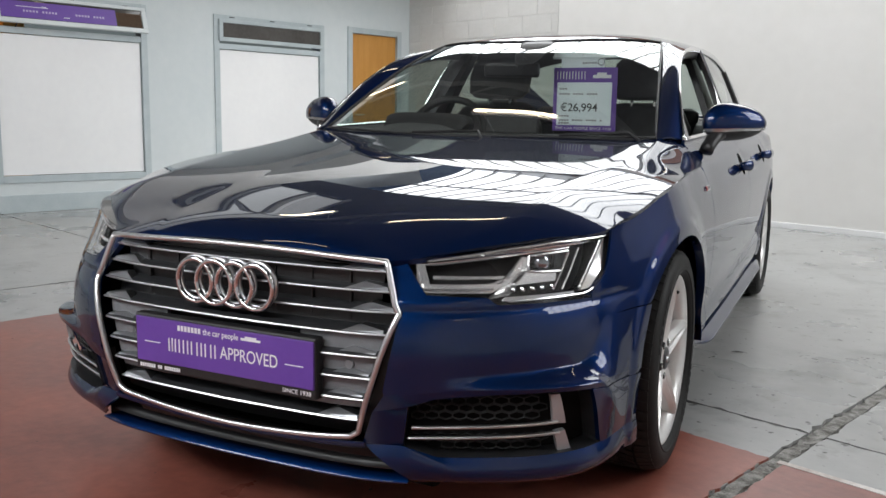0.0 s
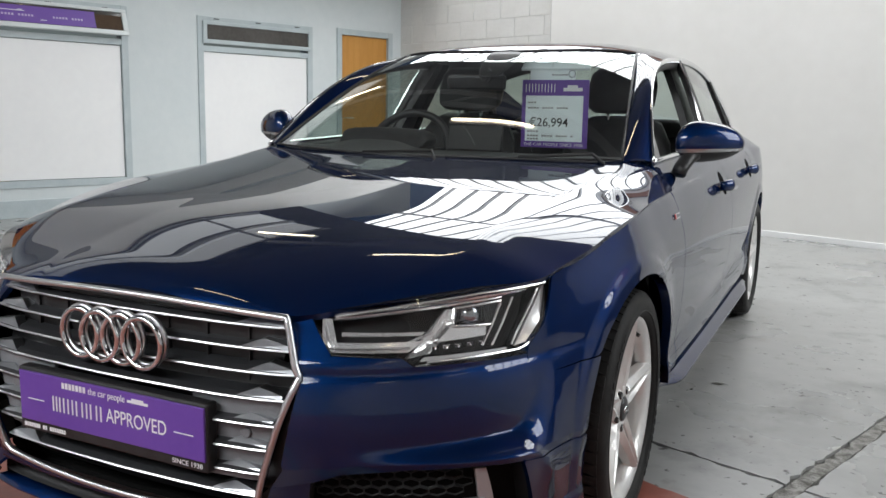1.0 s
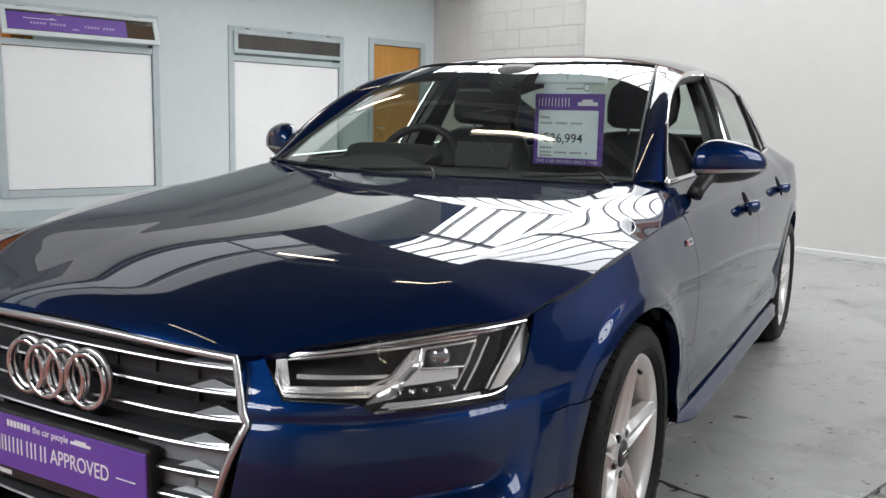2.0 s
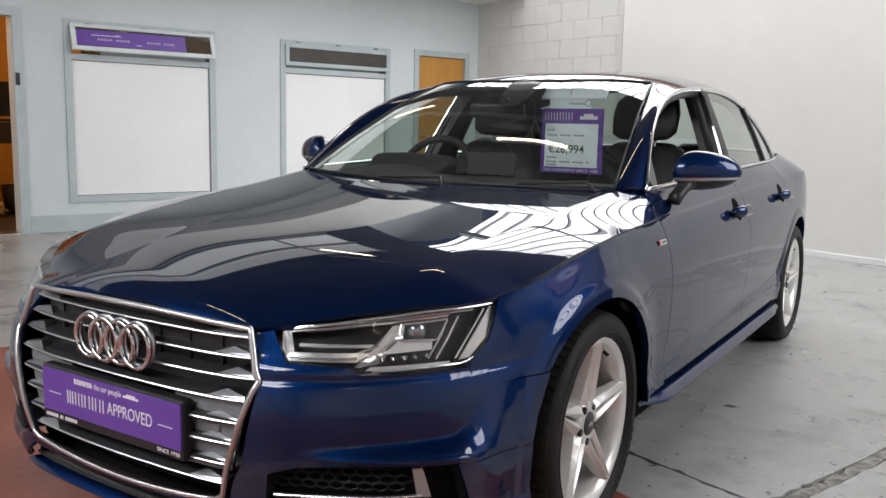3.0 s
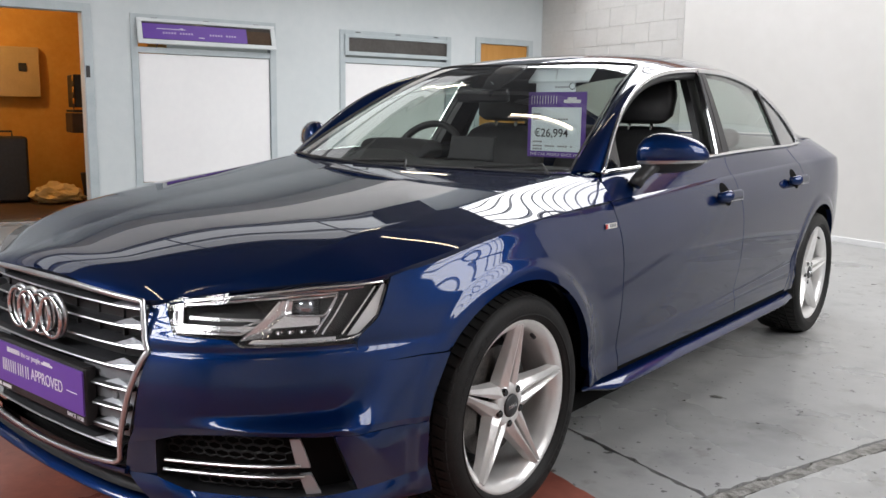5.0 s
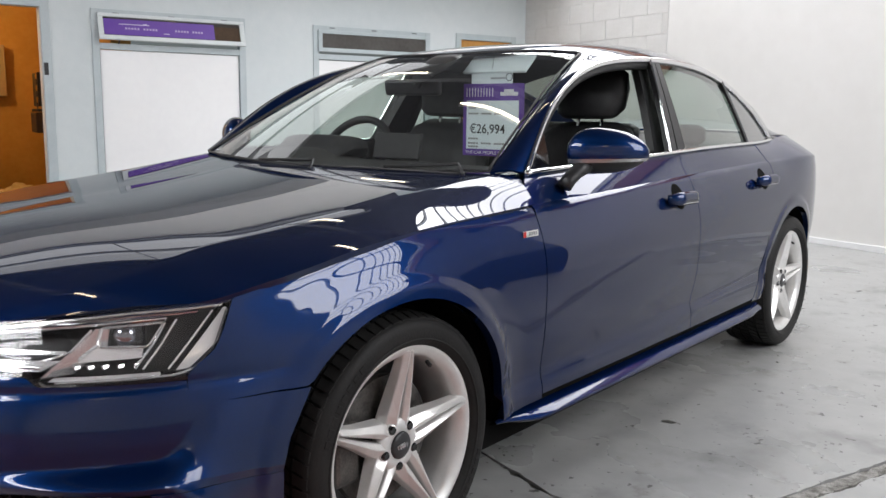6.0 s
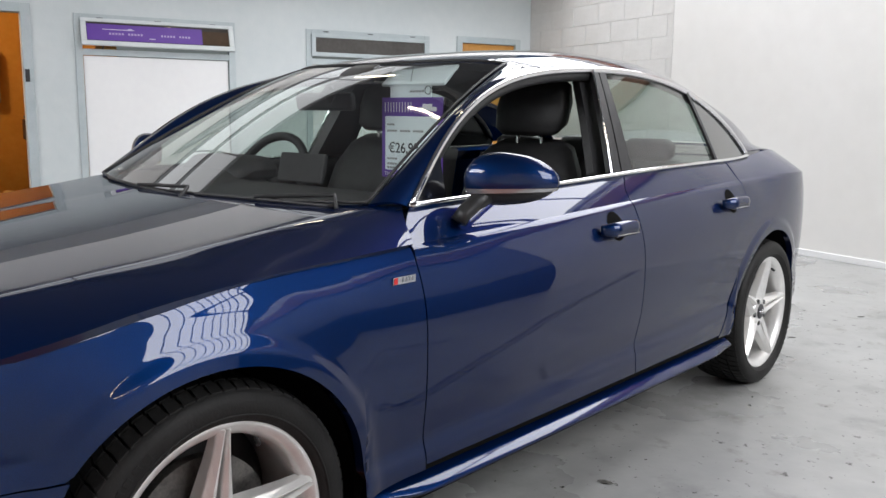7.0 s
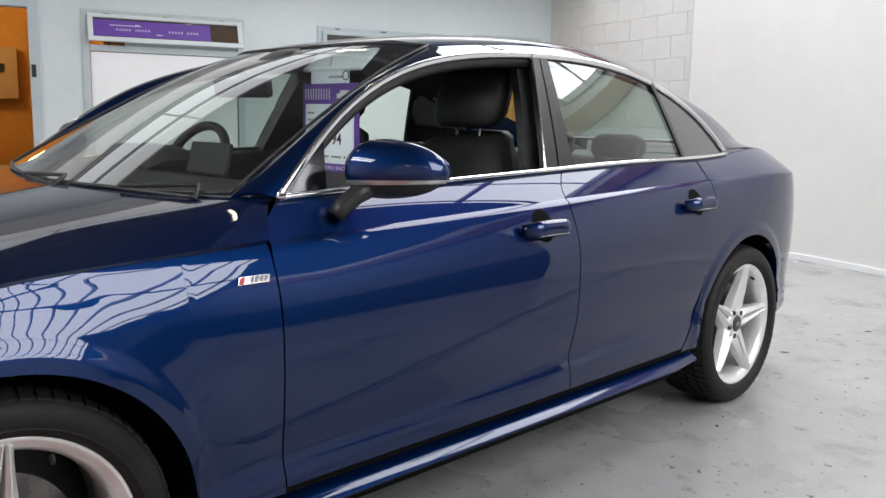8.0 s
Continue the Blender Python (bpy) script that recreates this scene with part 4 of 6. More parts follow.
# glass
def pane(name, grid, material, label="", mirror=False):
    ob = part(name, sheet(grid, 0.0, mirror=mirror), material, car, label, smooth=True)
    ob.visible_shadow = False
    return ob


windscreen = pane("windscreen", screen_grid(screen_low, screen_top, 0.029, skew=True), GLASS, "clear curved windscreen")
pane("rear_window", screen_grid(rear_top, rear_low, 0.004), TINT)

# ---- the car's front ----
FIN = shader("grey_fin_paint", (0.40, 0.40, 0.41), 0.35, 0.4)
OUTER_BAR = shader("lamp_light_guide", (0.82, 0.82, 0.82), 0.16, 0.5)
probe_s = np.linspace(0, 1.5, 400)


def s_at(x, z):
    """Length along the outline at which the skin at height z is x wide."""
    return float(np.interp(x, shell(probe_s, np.full_like(probe_s, z))[:, 0], probe_s))


def N(x, z):
    return (s_at(x, z), z)


def Y(y, z):
    return (float(s_of(y)), z)


def front_edge(z):
    return Y(-math.sqrt(ARCH_F[1]**2 - (z - HUB)**2) + 0.002, z)


def Q(s, z):
    return (s, z)


A, B, C, D = N(0.415, 0.420), N(0.392, 0.37), N(0.362, 0.289), N(0.468, 0.200)
F1, F2, F3, F4, F5 = N(0.468, 0.386), N(0.450, 0.289), N(0.520, 0.262), Q(0.905, 0.266), Q(0.848, 0.414)
E1, E2, E3, E4, E5, E6 = front_edge(0.452), front_edge(0.262), front_edge(0.196), front_edge(0.549), front_edge(0.40), front_edge(0.385)
V1, V2 = N(0.440, 0.589), N(0.384, 0.699)
L1, L2, L3, L4 = N(0.485, 0.630), N(0.60, 0.623), N(0.62, 0.606), Y(-0.53, 0.600)
L5, L6, L7 = Y(-0.475, 0.66), Y(-0.434, 0.749), N(0.420, 0.702)
CREASE = [A, N(0.55, 0.433), N(0.66, 0.446), Q(0.80, 0.455), Q(0.90, 0.459), Q(0.96, 0.459), E1]
LEDGE = [N(0.418, 0.411), N(0.55, 0.424), N(0.64, 0.429), Q(0.75, 0.429), Q(0.85, 0.426), Q(0.92, 0.420), E5]
REC_TOP = [F1, N(0.52, 0.404), N(0.64, 0.416), Q(0.75, 0.418), F5]

skin = []
skin.append((coons([V1, L1], [V2, L7], [V1, V2], [L1, L7], 10, 20), lambda s, v: 0 * s * v))
skin.append((coons(CREASE, [V1, L1, L2, L3, L4, Y(-0.525, 0.556), Y(-0.42, 0.551), E4], [A, V1], [E1, E4], 110, 50, soft=False), lambda s, v: 0 * s * v))
skin.append((coons(LEDGE, CREASE, [LEDGE[0], A], [E5, E1], 110, 14, soft=False), lambda s, v: 0 * s * v))
skin.append((coons([B] + REC_TOP + [Q(0.92, 0.404), E6], LEDGE, [B, LEDGE[0]], [E6, E5], 110, 8, soft=False), lambda s, v: -0.003 * (1 - v) + 0 * s))
skin.append((coons([C, F2], [B, F1], [C, B], [F2, F1], 12, 16), lambda s, v: -0.010 * smooth_step(C[0], F1[0], s) + 0 * v))
skin.append((coons([F4, E2], [F5, Q(0.92, 0.404), E6], [F4, F5], [E2, E6], 30, 24, soft=False), lambda s, v: 0 * s * v))
skin.append((coons([D, N(0.62, 0.198), Q(0.82, 0.198), Q(0.93, 0.20), E3], [C, F2, F3, F4, E2], [D, C], [E3, E2], 70, 18, soft=False), lambda s, v: (0.016 * np.sin(np.pi * np.clip(v, 0, 1)**0.8) - 0.004) * (1 - smooth_step(F4[0], E3[0], s))))
for mirror, side in SIDES:
    bm = None
    for g, more in skin:
        v = np.linspace(0, 1, g.shape[0])[:, None]
        bm = sheet(shell(g[..., 0], g[..., 1], more(g[..., 0], v)), 0.012, mirror=mirror, bm=bm)
    bumper = part("front_bumper", bm, PAINT, car, smooth=True)
    # fog lamp recess: backing, honeycomb, two blades
    g = coons([F2, F3, F4], REC_TOP, [F2, F1], [F4, F5], 40, 12, soft=False)
    part("recess", sheet(on_shell(g, -0.055), 0.0, mirror=mirror), MATTE, bumper, smooth=True)
    rim = None
    chain = REC_TOP + [F4, F3, F2, F1]
    ring = polyline(chain, 120)
    wallg = np.array([on_shell(ring, -0.002), on_shell(ring, -0.03), on_shell(ring, -0.06)])
    part("recess_rim", sheet(wallg, 0.0, mirror=mirror), BLACK, bumper, smooth=True)
    pitch = 0.030
    for r in range(-6, 8):
        for k in range(12):
            cx, cz = 0.470 + k * pitch + (pitch / 2 if r % 2 else 0), 0.335 + r * pitch * 0.62
            top = 0.375 + 0.25 * min(cx - 0.47, 0.08)
            low = 0.272 if cx > 0.515 else 0.290
            if not (low + 0.004 < cz < top + 0.006 and cx < 0.752) or 0.300 < cz < 0.345:
                continue
            pts = []
            for q in range(6):
                an = math.radians(60 * q + 30)
                px, pz = cx + 0.0165 * math.cos(an), cz + 0.0105 * math.sin(an)
                p = shell(s_at(px, pz), pz, -0.040)
                pts.append((-p[0] if mirror else p[0], p[1], p[2]))
            part("honeycomb_cell", tube(pts, 0.0022, 4, True), BLACK, bumper)

    def run(points, more, n=40, soft=False):
        p = on_shell(polyline([N(*q) for q in points], n, soft), more)
        p[:, 0] *= -1 if mirror else 1
        return [tuple(v) for v in p]

    part("blade", tube(run([(0.470, 0.330), (0.538, 0.331), (0.64, 0.335), (0.762, 0.340)], -0.018), 0.0058, 8, False, None, 0.75), SATIN, bumper, "satin aluminium blade")
    part("blade", tube(run([(0.460, 0.304), (0.535, 0.305), (0.64, 0.308), (0.764, 0.312)], -0.018), 0.0058, 8, False, None, 0.75), SATIN, bumper, "satin aluminium blade")
    for q0, q1, q2, q3 in (((0.754, 0.336), (0.776, 0.334), (0.767, 0.407), (0.750, 0.407)), ((0.760, 0.263), (0.782, 0.264), (0.774, 0.315), (0.755, 0.313))):
        g = coons([N(*q0), N(*q1)], [N(*q3), N(*q2)], [N(*q0), N(*q3)], [N(*q1), N(*q2)], 6, 8)
        part("blade_fin", sheet(on_shell(g, -0.017), 0.012, mirror=mirror), FIN, bumper, "satin aluminium fin", smooth=True)

    # headlamp
    lamp = part("headlamp", sheet(on_shell(coons([L1, L2, L3, L4], [L7, N(0.60, 0.728), N(0.70, 0.742), L6], [L1, L7], [L4, L5, L6], 60, 24, soft=False), -0.075), 0.0, mirror=mirror), BLACK, car, "clear headlamp with silver light strips", smooth=True)
    ring = polyline([L1, L2, L3, L4, L5, L6, N(0.70, 0.742), N(0.60, 0.728), L7, L1], 120)
    part("lamp_rim", sheet(np.array([on_shell(ring, -0.004), on_shell(ring, -0.012), on_shell(ring, -0.08)]), 0.0, mirror=mirror), GLOSS_BLACK, lamp, smooth=True)

    def facet(name, quad, more, material, label="", nu=12, nv=8):
        q = [N(*p) for p in quad]
        g = coons([q[0], q[1]], [q[3], q[2]], [q[0], q[3]], [q[1], q[2]], nu, nv)
        u = np.linspace(0, 1, nu)[None, :]
        return part(name, sheet(shell(g[..., 0], g[..., 1], more[0] + (more[1] - more[0]) * u), 0.008, mirror=mirror), material, lamp, label, smooth=True)

    part("light_strip", tube(run([(0.447, 0.694), (0.60, 0.712), (0.70, 0.722), (0.765, 0.728)], -0.022), 0.006, 8, False, None, 0.8), CHROME, lamp)
    facet("light_strip", ((0.446, 0.690), (0.466, 0.634), (0.489, 0.646), (0.464, 0.690)), (-0.016, -0.016), LAMP_SILVER, "silver daytime light strip")
    facet("light_strip", ((0.468, 0.632), (0.612, 0.628), (0.632, 0.647), (0.486, 0.649)), (-0.016, -0.020), LAMP_SILVER)
    facet("light_strip", ((0.492, 0.657), (0.628, 0.655), (0.634, 0.661), (0.490, 0.664)), (-0.030, -0.030), LAMP_SILVER)
    part("light_strip", tube(run([(0.48, 0.686), (0.60, 0.700), (0.68, 0.709), (0.74, 0.714), (0.735, 0.67), (0.725, 0.622)], -0.036), 0.004, 8), CHROME, lamp)
    facet("reflector", ((0.615, 0.614), (0.655, 0.615), (0.70, 0.690), (0.660, 0.700)), (-0.03, -0.05), LAMP_SILVER, "silver reflector facet")
    facet("reflector", ((0.655, 0.640), (0.727, 0.642), (0.725, 0.660), (0.672, 0.668)), (-0.03, -0.035), LAMP_SILVER)
    facet("reflector", ((0.63, 0.612), (0.75, 0.611), (0.748, 0.619), (0.636, 0.620)), (-0.012, -0.012), CHROME)
    facet("light_bar", ((0.762, 0.616), (0.772, 0.621), (0.796, 0.735), (0.783, 0.729)), (-0.02, -0.012), OUTER_BAR, "white outer light bar")
    for line, deep in (([(0.668, 0.702), (0.737, 0.709), (0.729, 0.664), (0.671, 0.668), (0.668, 0.702)], -0.026), ([(0.748, 0.714), (0.741, 0.668), (0.732, 0.624)], -0.020),
                       ([(0.600, 0.642), (0.640, 0.660), (0.655, 0.700)], -0.022), ([(0.466, 0.686), (0.60, 0.702), (0.655, 0.707)], -0.030), ([(0.458, 0.676), (0.478, 0.641), (0.610, 0.638)], -0.012),
                       ([(0.47, 0.6965), (0.60, 0.7185), (0.70, 0.7325), (0.780, 0.738)], -0.006), ([(0.755, 0.622), (0.776, 0.727)], -0.014), ([(0.800, 0.733), (0.778, 0.622), (0.764, 0.611), (0.64, 0.611)], -0.008)):
        part("light_line", tube(run(line, deep, 30), 0.0026, 6), LAMP_SILVER, lamp)
    c = shell(s_at(0.70, 0.683), 0.683, -0.045)
    nrm = Vector((0.72, -0.69, 0.1)).normalized()
    m = Matrix.Translation(Vector((-c[0] if mirror else c[0], c[1], c[2]))) @ Vector((-nrm.x if mirror else nrm.x, nrm.y, nrm.z)).to_track_quat("X", "Z").to_matrix().to_4x4()
    part("lens_bezel", join(None, box(-0.02, 0.006, -0.034, 0.034, -0.022, 0.022, 0.004), m), GLOSS_BLACK, lamp)
    part("projector", join(None, lathe([(0.004, 0.0225), (0.010, 0.021), (0.016, 0.015), (0.019, 0.008), (0.020, 0.0)], "x", 24), m), shader("projector_glass", (0.35, 0.37, 0.4), 0.03, 0.9), lamp, "round glass projector lens", smooth=True)
    for k in range(5):
        x = 0.655 + 0.017 * k
        q = shell(s_at(x, 0.629), 0.629, -0.035)
        part("led_cell", box(*sorted(((-1 if mirror else 1) * (q[0] - 0.005), (-1 if mirror else 1) * (q[0] + 0.005))), q[1] - 0.004, q[1] + 0.01, q[2] - 0.004, q[2] + 0.004, 0.0015), CHROME, lamp)
    cover = part("lens_cover", sheet(on_shell(coons([L1, L2, L3, L4], [L7, N(0.60, 0.728), N(0.70, 0.742), L6], [L1, L7], [L4, L5, L6], 60, 24, soft=False), -0.0015), 0.0, mirror=mirror), LENS, lamp, smooth=True)
    cover.visible_shadow = False

# centre of the bumper: lower edge, intake and blade
def across(zs, outs, half, n=61, bow_z=0.0):
    rows = []
    for z, o in zip(zs, outs):
        q = np.linspace(-1, 1, n)
        p = shell(np.array([s_at(abs(k) * half, z) for k in q]), z + bow_z * np.abs(q)**2, o)
        p[:, 0] = np.abs(p[:, 0]) * np.sign(q)
        rows.append(p)
    return np.array(rows)


part("lower_edge", sheet(across((0.266, 0.276, 0.286), (-0.004, 0.012, 0.008), 0.368, bow_z=0.010), 0.015), PAINT, car, smooth=True)
part("lower_intake", sheet(across((0.19, 0.225, 0.280), (-0.07, -0.075, -0.03), 0.47), 0.0), BLACK, car, smooth=True)
part("intake_lip", sheet(across((0.222, 0.228, 0.234), (-0.05, -0.012, -0.05), 0.43), 0.0), BLACK, car, smooth=True)
part("splitter", sheet(across((0.196, 0.200, 0.205, 0.208), (-0.03, 0.007, 0.007, -0.05), 0.455, bow_z=-0.002), 0.0), PAINT, car, "thin blue splitter blade", smooth=True)

# grille
def gskin(s, z, o):
    """The grille's face: like the skin, but upright in its upper part."""
    p = shell(s, min(z, 0.60), o)
    return np.array((p[0], p[1] + max(0.0, z - 0.60) * 0.28, z))


grille = part("grille", sheet(across((0.285, 0.40, 0.50, 0.595), (-0.07, -0.06, -0.06, -0.06), 0.44), 0.0), BLACK, car, "chrome framed grille with grey bars", smooth=True)
half_lin = lambda z: float(np.interp(z, [0.310, 0.589, 0.70], [0.352, 0.436, 0.380]))
part("backing", sheet(across((0.595, 0.65, 0.70), (-0.06, -0.03, 0.0), 0.385), 0.0), BLACK, grille, smooth=True)
frame_pts = []
for a, b in (((0.382, 0.699), (0.438, 0.589)), ((0.438, 0.589), (0.356, 0.318)), ((0.356, 0.318), (0.336, 0.305)), ((0.336, 0.305), (-0.336, 0.305)), ((-0.336, 0.305), (-0.356, 0.318)),
             ((-0.356, 0.318), (-0.438, 0.589)), ((-0.438, 0.589), (-0.382, 0.699)), ((-0.382, 0.699), (0.382, 0.699))):
    for t in np.linspace(0, 1, 24 if abs(a[0] - b[0]) > 0.03 else 5)[:-1]:
        x, z = a[0] + (b[0] - a[0]) * t, a[1] + (b[1] - a[1]) * t
        if abs(z - 0.699) < 1e-6:
            z = 0.699 + 0.012 * (1 - (x / 0.382)**2)
        if abs(z - 0.305) < 1e-6:
            z = 0.305 - 0.020 * (1 - (x / 0.336)**2)
        p = gskin(s_at(abs(x), z), z, 0.004)
        frame_pts.append((math.copysign(p[0], x) if x else 0.0, p[1], p[2]))
part("chrome_frame", tube(frame_pts, 0.0072, 8, True, None, 1.0, (0, -1, 0)), SATIN, grille, "polished chrome grille frame", smooth=True)


def bar(z, x0, x1, n=31, deep=1.0):
    """A grille bar: sloping grey body with a bright front lip."""
    body, lip = [], []
    for o, dz in ((-0.06, 0.009), (-0.02, 0.006), (-0.004, 0.002), (-0.004, -0.005), (-0.055, -0.006)):
        row = []
        for x in np.linspace(x0, x1, n):
            p = gskin(s_at(abs(x), z), z, o * deep - 0.008)
            row.append((math.copysign(p[0], x), p[1], p[2] + dz))
        body.append(row)
    for x in np.linspace(x0, x1, n):
        p = gskin(s_at(abs(x), z), z, -0.011)
        lip.append((math.copysign(p[0], x), p[1], p[2] - 0.001))
    ob = part("bar", sheet(np.array(body), 0.0, flip=True), BAR_GREY, grille, smooth=False)
    part("bar_lip", tube(lip, 0.0034, 6, False, None, 0.8), SATIN, ob)
    for sx in (-1, 1):
        edge = half_lin(z) - 0.012
        if (sx > 0) != (x1 > 0) and (x0 < 0 < x1) is False:
            continue
        tri = []
        for dx, dz, o in ((-0.105, 0.0, -0.010), (-0.055, 0.017, -0.030), (0.0, 0.008, -0.016), (0.0, -0.002, -0.008)):
            x = edge + dx
            p = gskin(s_at(x, z), z, o)
            tri.append(Vector((sx * p[0], p[1], p[2] + dz)))
        b = bmesh.new()
        vs = [b.verts.new(v) for v in tri] + [b.verts.new(v + Vector((0, 0.025, 0))) for v in tri]
        b.faces.new(vs[:4])
        b.faces.new(vs[4:][::-1])
        for k in range(4):
            b.faces.new((vs[k], vs[(k + 1) % 4], vs[4 + (k + 1) % 4], vs[4 + k]))
        part("bar_tip", b, BAR_METAL, ob)


for z in (0.677, 0.634, 0.590, 0.543, 0.343):
    e = half_lin(z) - 0.006
    bar(z, -e, e)
for z in (0.493, 0.443, 0.393):
    e = half_lin(z) - 0.006
    bar(z, 0.255, e, 12, 0.4)
    bar(z, -e, -0.255, 12, 0.4)
for sx in (-1, 1):
    rows = []
    for z in np.linspace(0.368, 0.538, 8):
        row = []
        for x in np.linspace(0.2, half_lin(z) - 0.004, 14):
            p = gskin(s_at(x, z), z, -0.030)
            row.append((sx * p[0], p[1], p[2]))
        rows.append(row)
    part("side_plate", sheet(np.array(rows), 0.01, flip=sx < 0), GREY_BAR, grille, "flat grey grille plate", smooth=True)
    q = gskin(s_at(0.33, 0.467), 0.467, -0.03)
    part("parking_sensor", lathe([(q[1] - 0.004, 0.0), (q[1] - 0.004, 0.010), (q[1] - 0.002, 0.012), (q[1] + 0.01, 0.012)], "y", 20), GREY_BAR, grille, smooth=False).location = (sx * q[0], 0, q[2])
# uprights behind the bars
for x in (-0.30, -0.2, -0.1, 0.1, 0.2, 0.30):
    p = gskin(s_at(abs(x), 0.62), 0.62, -0.045)
    part("grille_rib", box(x - 0.003, x + 0.003, p[1], p[1] + 0.02, 0.55, 0.685), BLACK, grille)

# four interlocked rings
for k in range(4):
    b = bmesh.new()
    loops = []
    for i in range(48):
        q = 2 * math.pi * i / 48
        loops.append(Vector((math.cos(q) * 0.0515, 0, math.sin(q) * 0.0515)))
    ob = part("ring", tube([Vector((-0.0885 + 0.059 * k, -0.922 - 0.002 * (k % 2), 0.622)) + v for v in loops], 0.0064, 10, True, None, 1.0, (0, 1, 0)), DARK_CHROME, grille, "chrome ring emblem" if k == 0 else "", smooth=True)
    back = [Vector((-0.0885 + 0.059 * k, -0.912, 0.626)) + v * 1.01 for v in loops]
    part("ring_base", tube(back, 0.006, 8, True, None, 1.0, (0, 1, 0)), SATIN, grille, smooth=True)

# dealer plate in its frame
plate = part("plate_holder", box(-0.270, 0.266, -0.938, -0.905, 0.383, 0.527, 0.006), BLACK, car, "purple dealer plate in a black holder")
part("plate", box(-0.262, 0.262, -0.942, -0.936, 0.408, 0.519, 0.002), PURPLE, plate, "purple printed plate")
FACE = pose(0, -0.9425, 0, 90, 0, 0)
lettering("APPROVED", 0.043, INK_WHITE, "print", plate, FACE @ Matrix.Translation((0.083, 0.459, 0)), width=0.165)
lettering("the car people", 0.021, INK_WHITE, "print", plate, FACE @ Matrix.Translation((0.002, 0.503, 0)), width=0.105)
lettering("SINCE 1938", 0.0145, INK_WHITE, "print", plate, pose(0, -0.9385, 0, 90, 0, 0) @ Matrix.Translation((0.214, 0.3965, 0)), width=0.078)


def ink(x0, x1, z0, z1, y=-0.9427, material=INK_WHITE, name="print", parent=plate):
    return part(name, box(x0, x1, y - 0.0006, y + 0.0006, z0, z1), material, parent)


for x0, x1, z1 in ((-0.158, -0.1545, 0.4755), (-0.148, -0.1445, 0.4755), (-0.138, -0.1345, 0.4755), (-0.126, -0.1225, 0.4755), (-0.113, -0.1095, 0.4755), (-0.100, -0.0965, 0.4755), (-0.088, -0.0845, 0.4755), (-0.071, -0.0675, 0.4755), (-0.058, -0.0545, 0.4755), (-0.046, -0.0425, 0.4755), (-0.029, -0.0255, 0.4755), (-0.0165, -0.013, 0.4755)):
    ink(x0, x1, 0.4425, z1)
for k in range(7):
    ink(-0.128 + k * 0.0105, -0.121 + k * 0.0105, 0.497, 0.510)
for k in range(18):
    if k not in (7, 10):
        ink(-0.256 + k * 0.0072, -0.2508 + k * 0.0072, 0.3915, 0.4005, -0.9387)
ink(-0.235, -0.185, 0.458, 0.4598)
ink(0.185, 0.235, 0.458, 0.4598)
ink(0.062, 0.118, 0.4985, 0.504)
ink(0.074, 0.106, 0.504, 0.5085)

# ---- wheels ----
RT = 0.326


def tread(width, n=66):
    """Blocks of the tyre's tread: ribs cut across by slanted grooves."""
    b = bmesh.new()
    ribs = ((-width / 2 + 0.006, -0.070), (-0.062, -0.024), (-0.017, 0.017), (0.024, 0.062), (0.070, width / 2 - 0.006))
    for r, (x0, x1) in enumerate(ribs):
        for k in range(n):
            a0 = 2 * math.pi * (k + 0.5 * (r % 2)) / n
            a1 = a0 + 2 * math.pi / n * 0.80
            skew = 0.05 if r in (1, 3) else 0.025
            vs = []
            for rad_off in (-0.012, 0.0):
                for x, sk in ((x0, 0.0), (x1, skew)):
                    for an in (a0, a1):
                        edge = 0.004 if (r in (0, 4) and abs(abs(x) - (width / 2 - 0.006)) < 1e-6) else 0.0
                        rr = RT + rad_off - edge * 2.2
                        an2 = an + sk
                        vs.append(b.verts.new((x, rr * math.cos(an2), rr * math.sin(an2))))
            for f in ((0, 1, 3, 2), (4, 6, 7, 5), (0, 2, 6, 4), (1, 5, 7, 3), (0, 4, 5, 1), (2, 3, 7, 6)):
                b.faces.new([vs[i] for i in f])
    bmesh.ops.recalc_face_normals(b, faces=b.faces)
    return b


def spoke_arm(bm, angle):
    """One arm of the rim: two ridged bars that close up towards the tip."""
    turn = Matrix.Rotation(angle, 4, "X")
    for sgn in (-1, 1):
        secs = []
        for t, near, ridge, far, dp in ((0.040, 0.004, 0.016, 0.050, 0.046), (0.075, 0.0055, 0.020, 0.047, 0.046), (0.12, 0.005, 0.0165, 0.037, 0.044), (0.17, 0.0035, 0.0115, 0.027, 0.040), (0.21, 0.002, 0.0075, 0.0215, 0.036), (0.236, 0.001, 0.005, 0.021, 0.030)):
            face = 0.006 - 0.030 * (1 - t / 0.236) ** 1.2
            secs.append([(face - dp, sgn * near, t), (face - 0.007, sgn * near, t), (face + 0.002, sgn * ridge, t), (face - 0.013, sgn * (ridge + (far - ridge) * 0.75), t), (face - dp, sgn * far, t)])
        b = bmesh.new()
        rows = [[b.verts.new(p) for p in sec] for sec in secs]
        for u, w in zip(rows, rows[1:]):
            for k in range(5):
                b.faces.new((u[k], u[(k + 1) % 5], w[(k + 1) % 5], w[k]))
        b.faces.new(rows[0])
        b.faces.new(rows[-1][::-1])
        bmesh.ops.recalc_face_normals(b, faces=b.faces)
        bmesh.ops.bevel(b, geom=[e for e in b.edges if not e.is_boundary], offset=0.0018, segments=1, affect="EDGES")
        bm = join(bm, b, turn)
    return bm


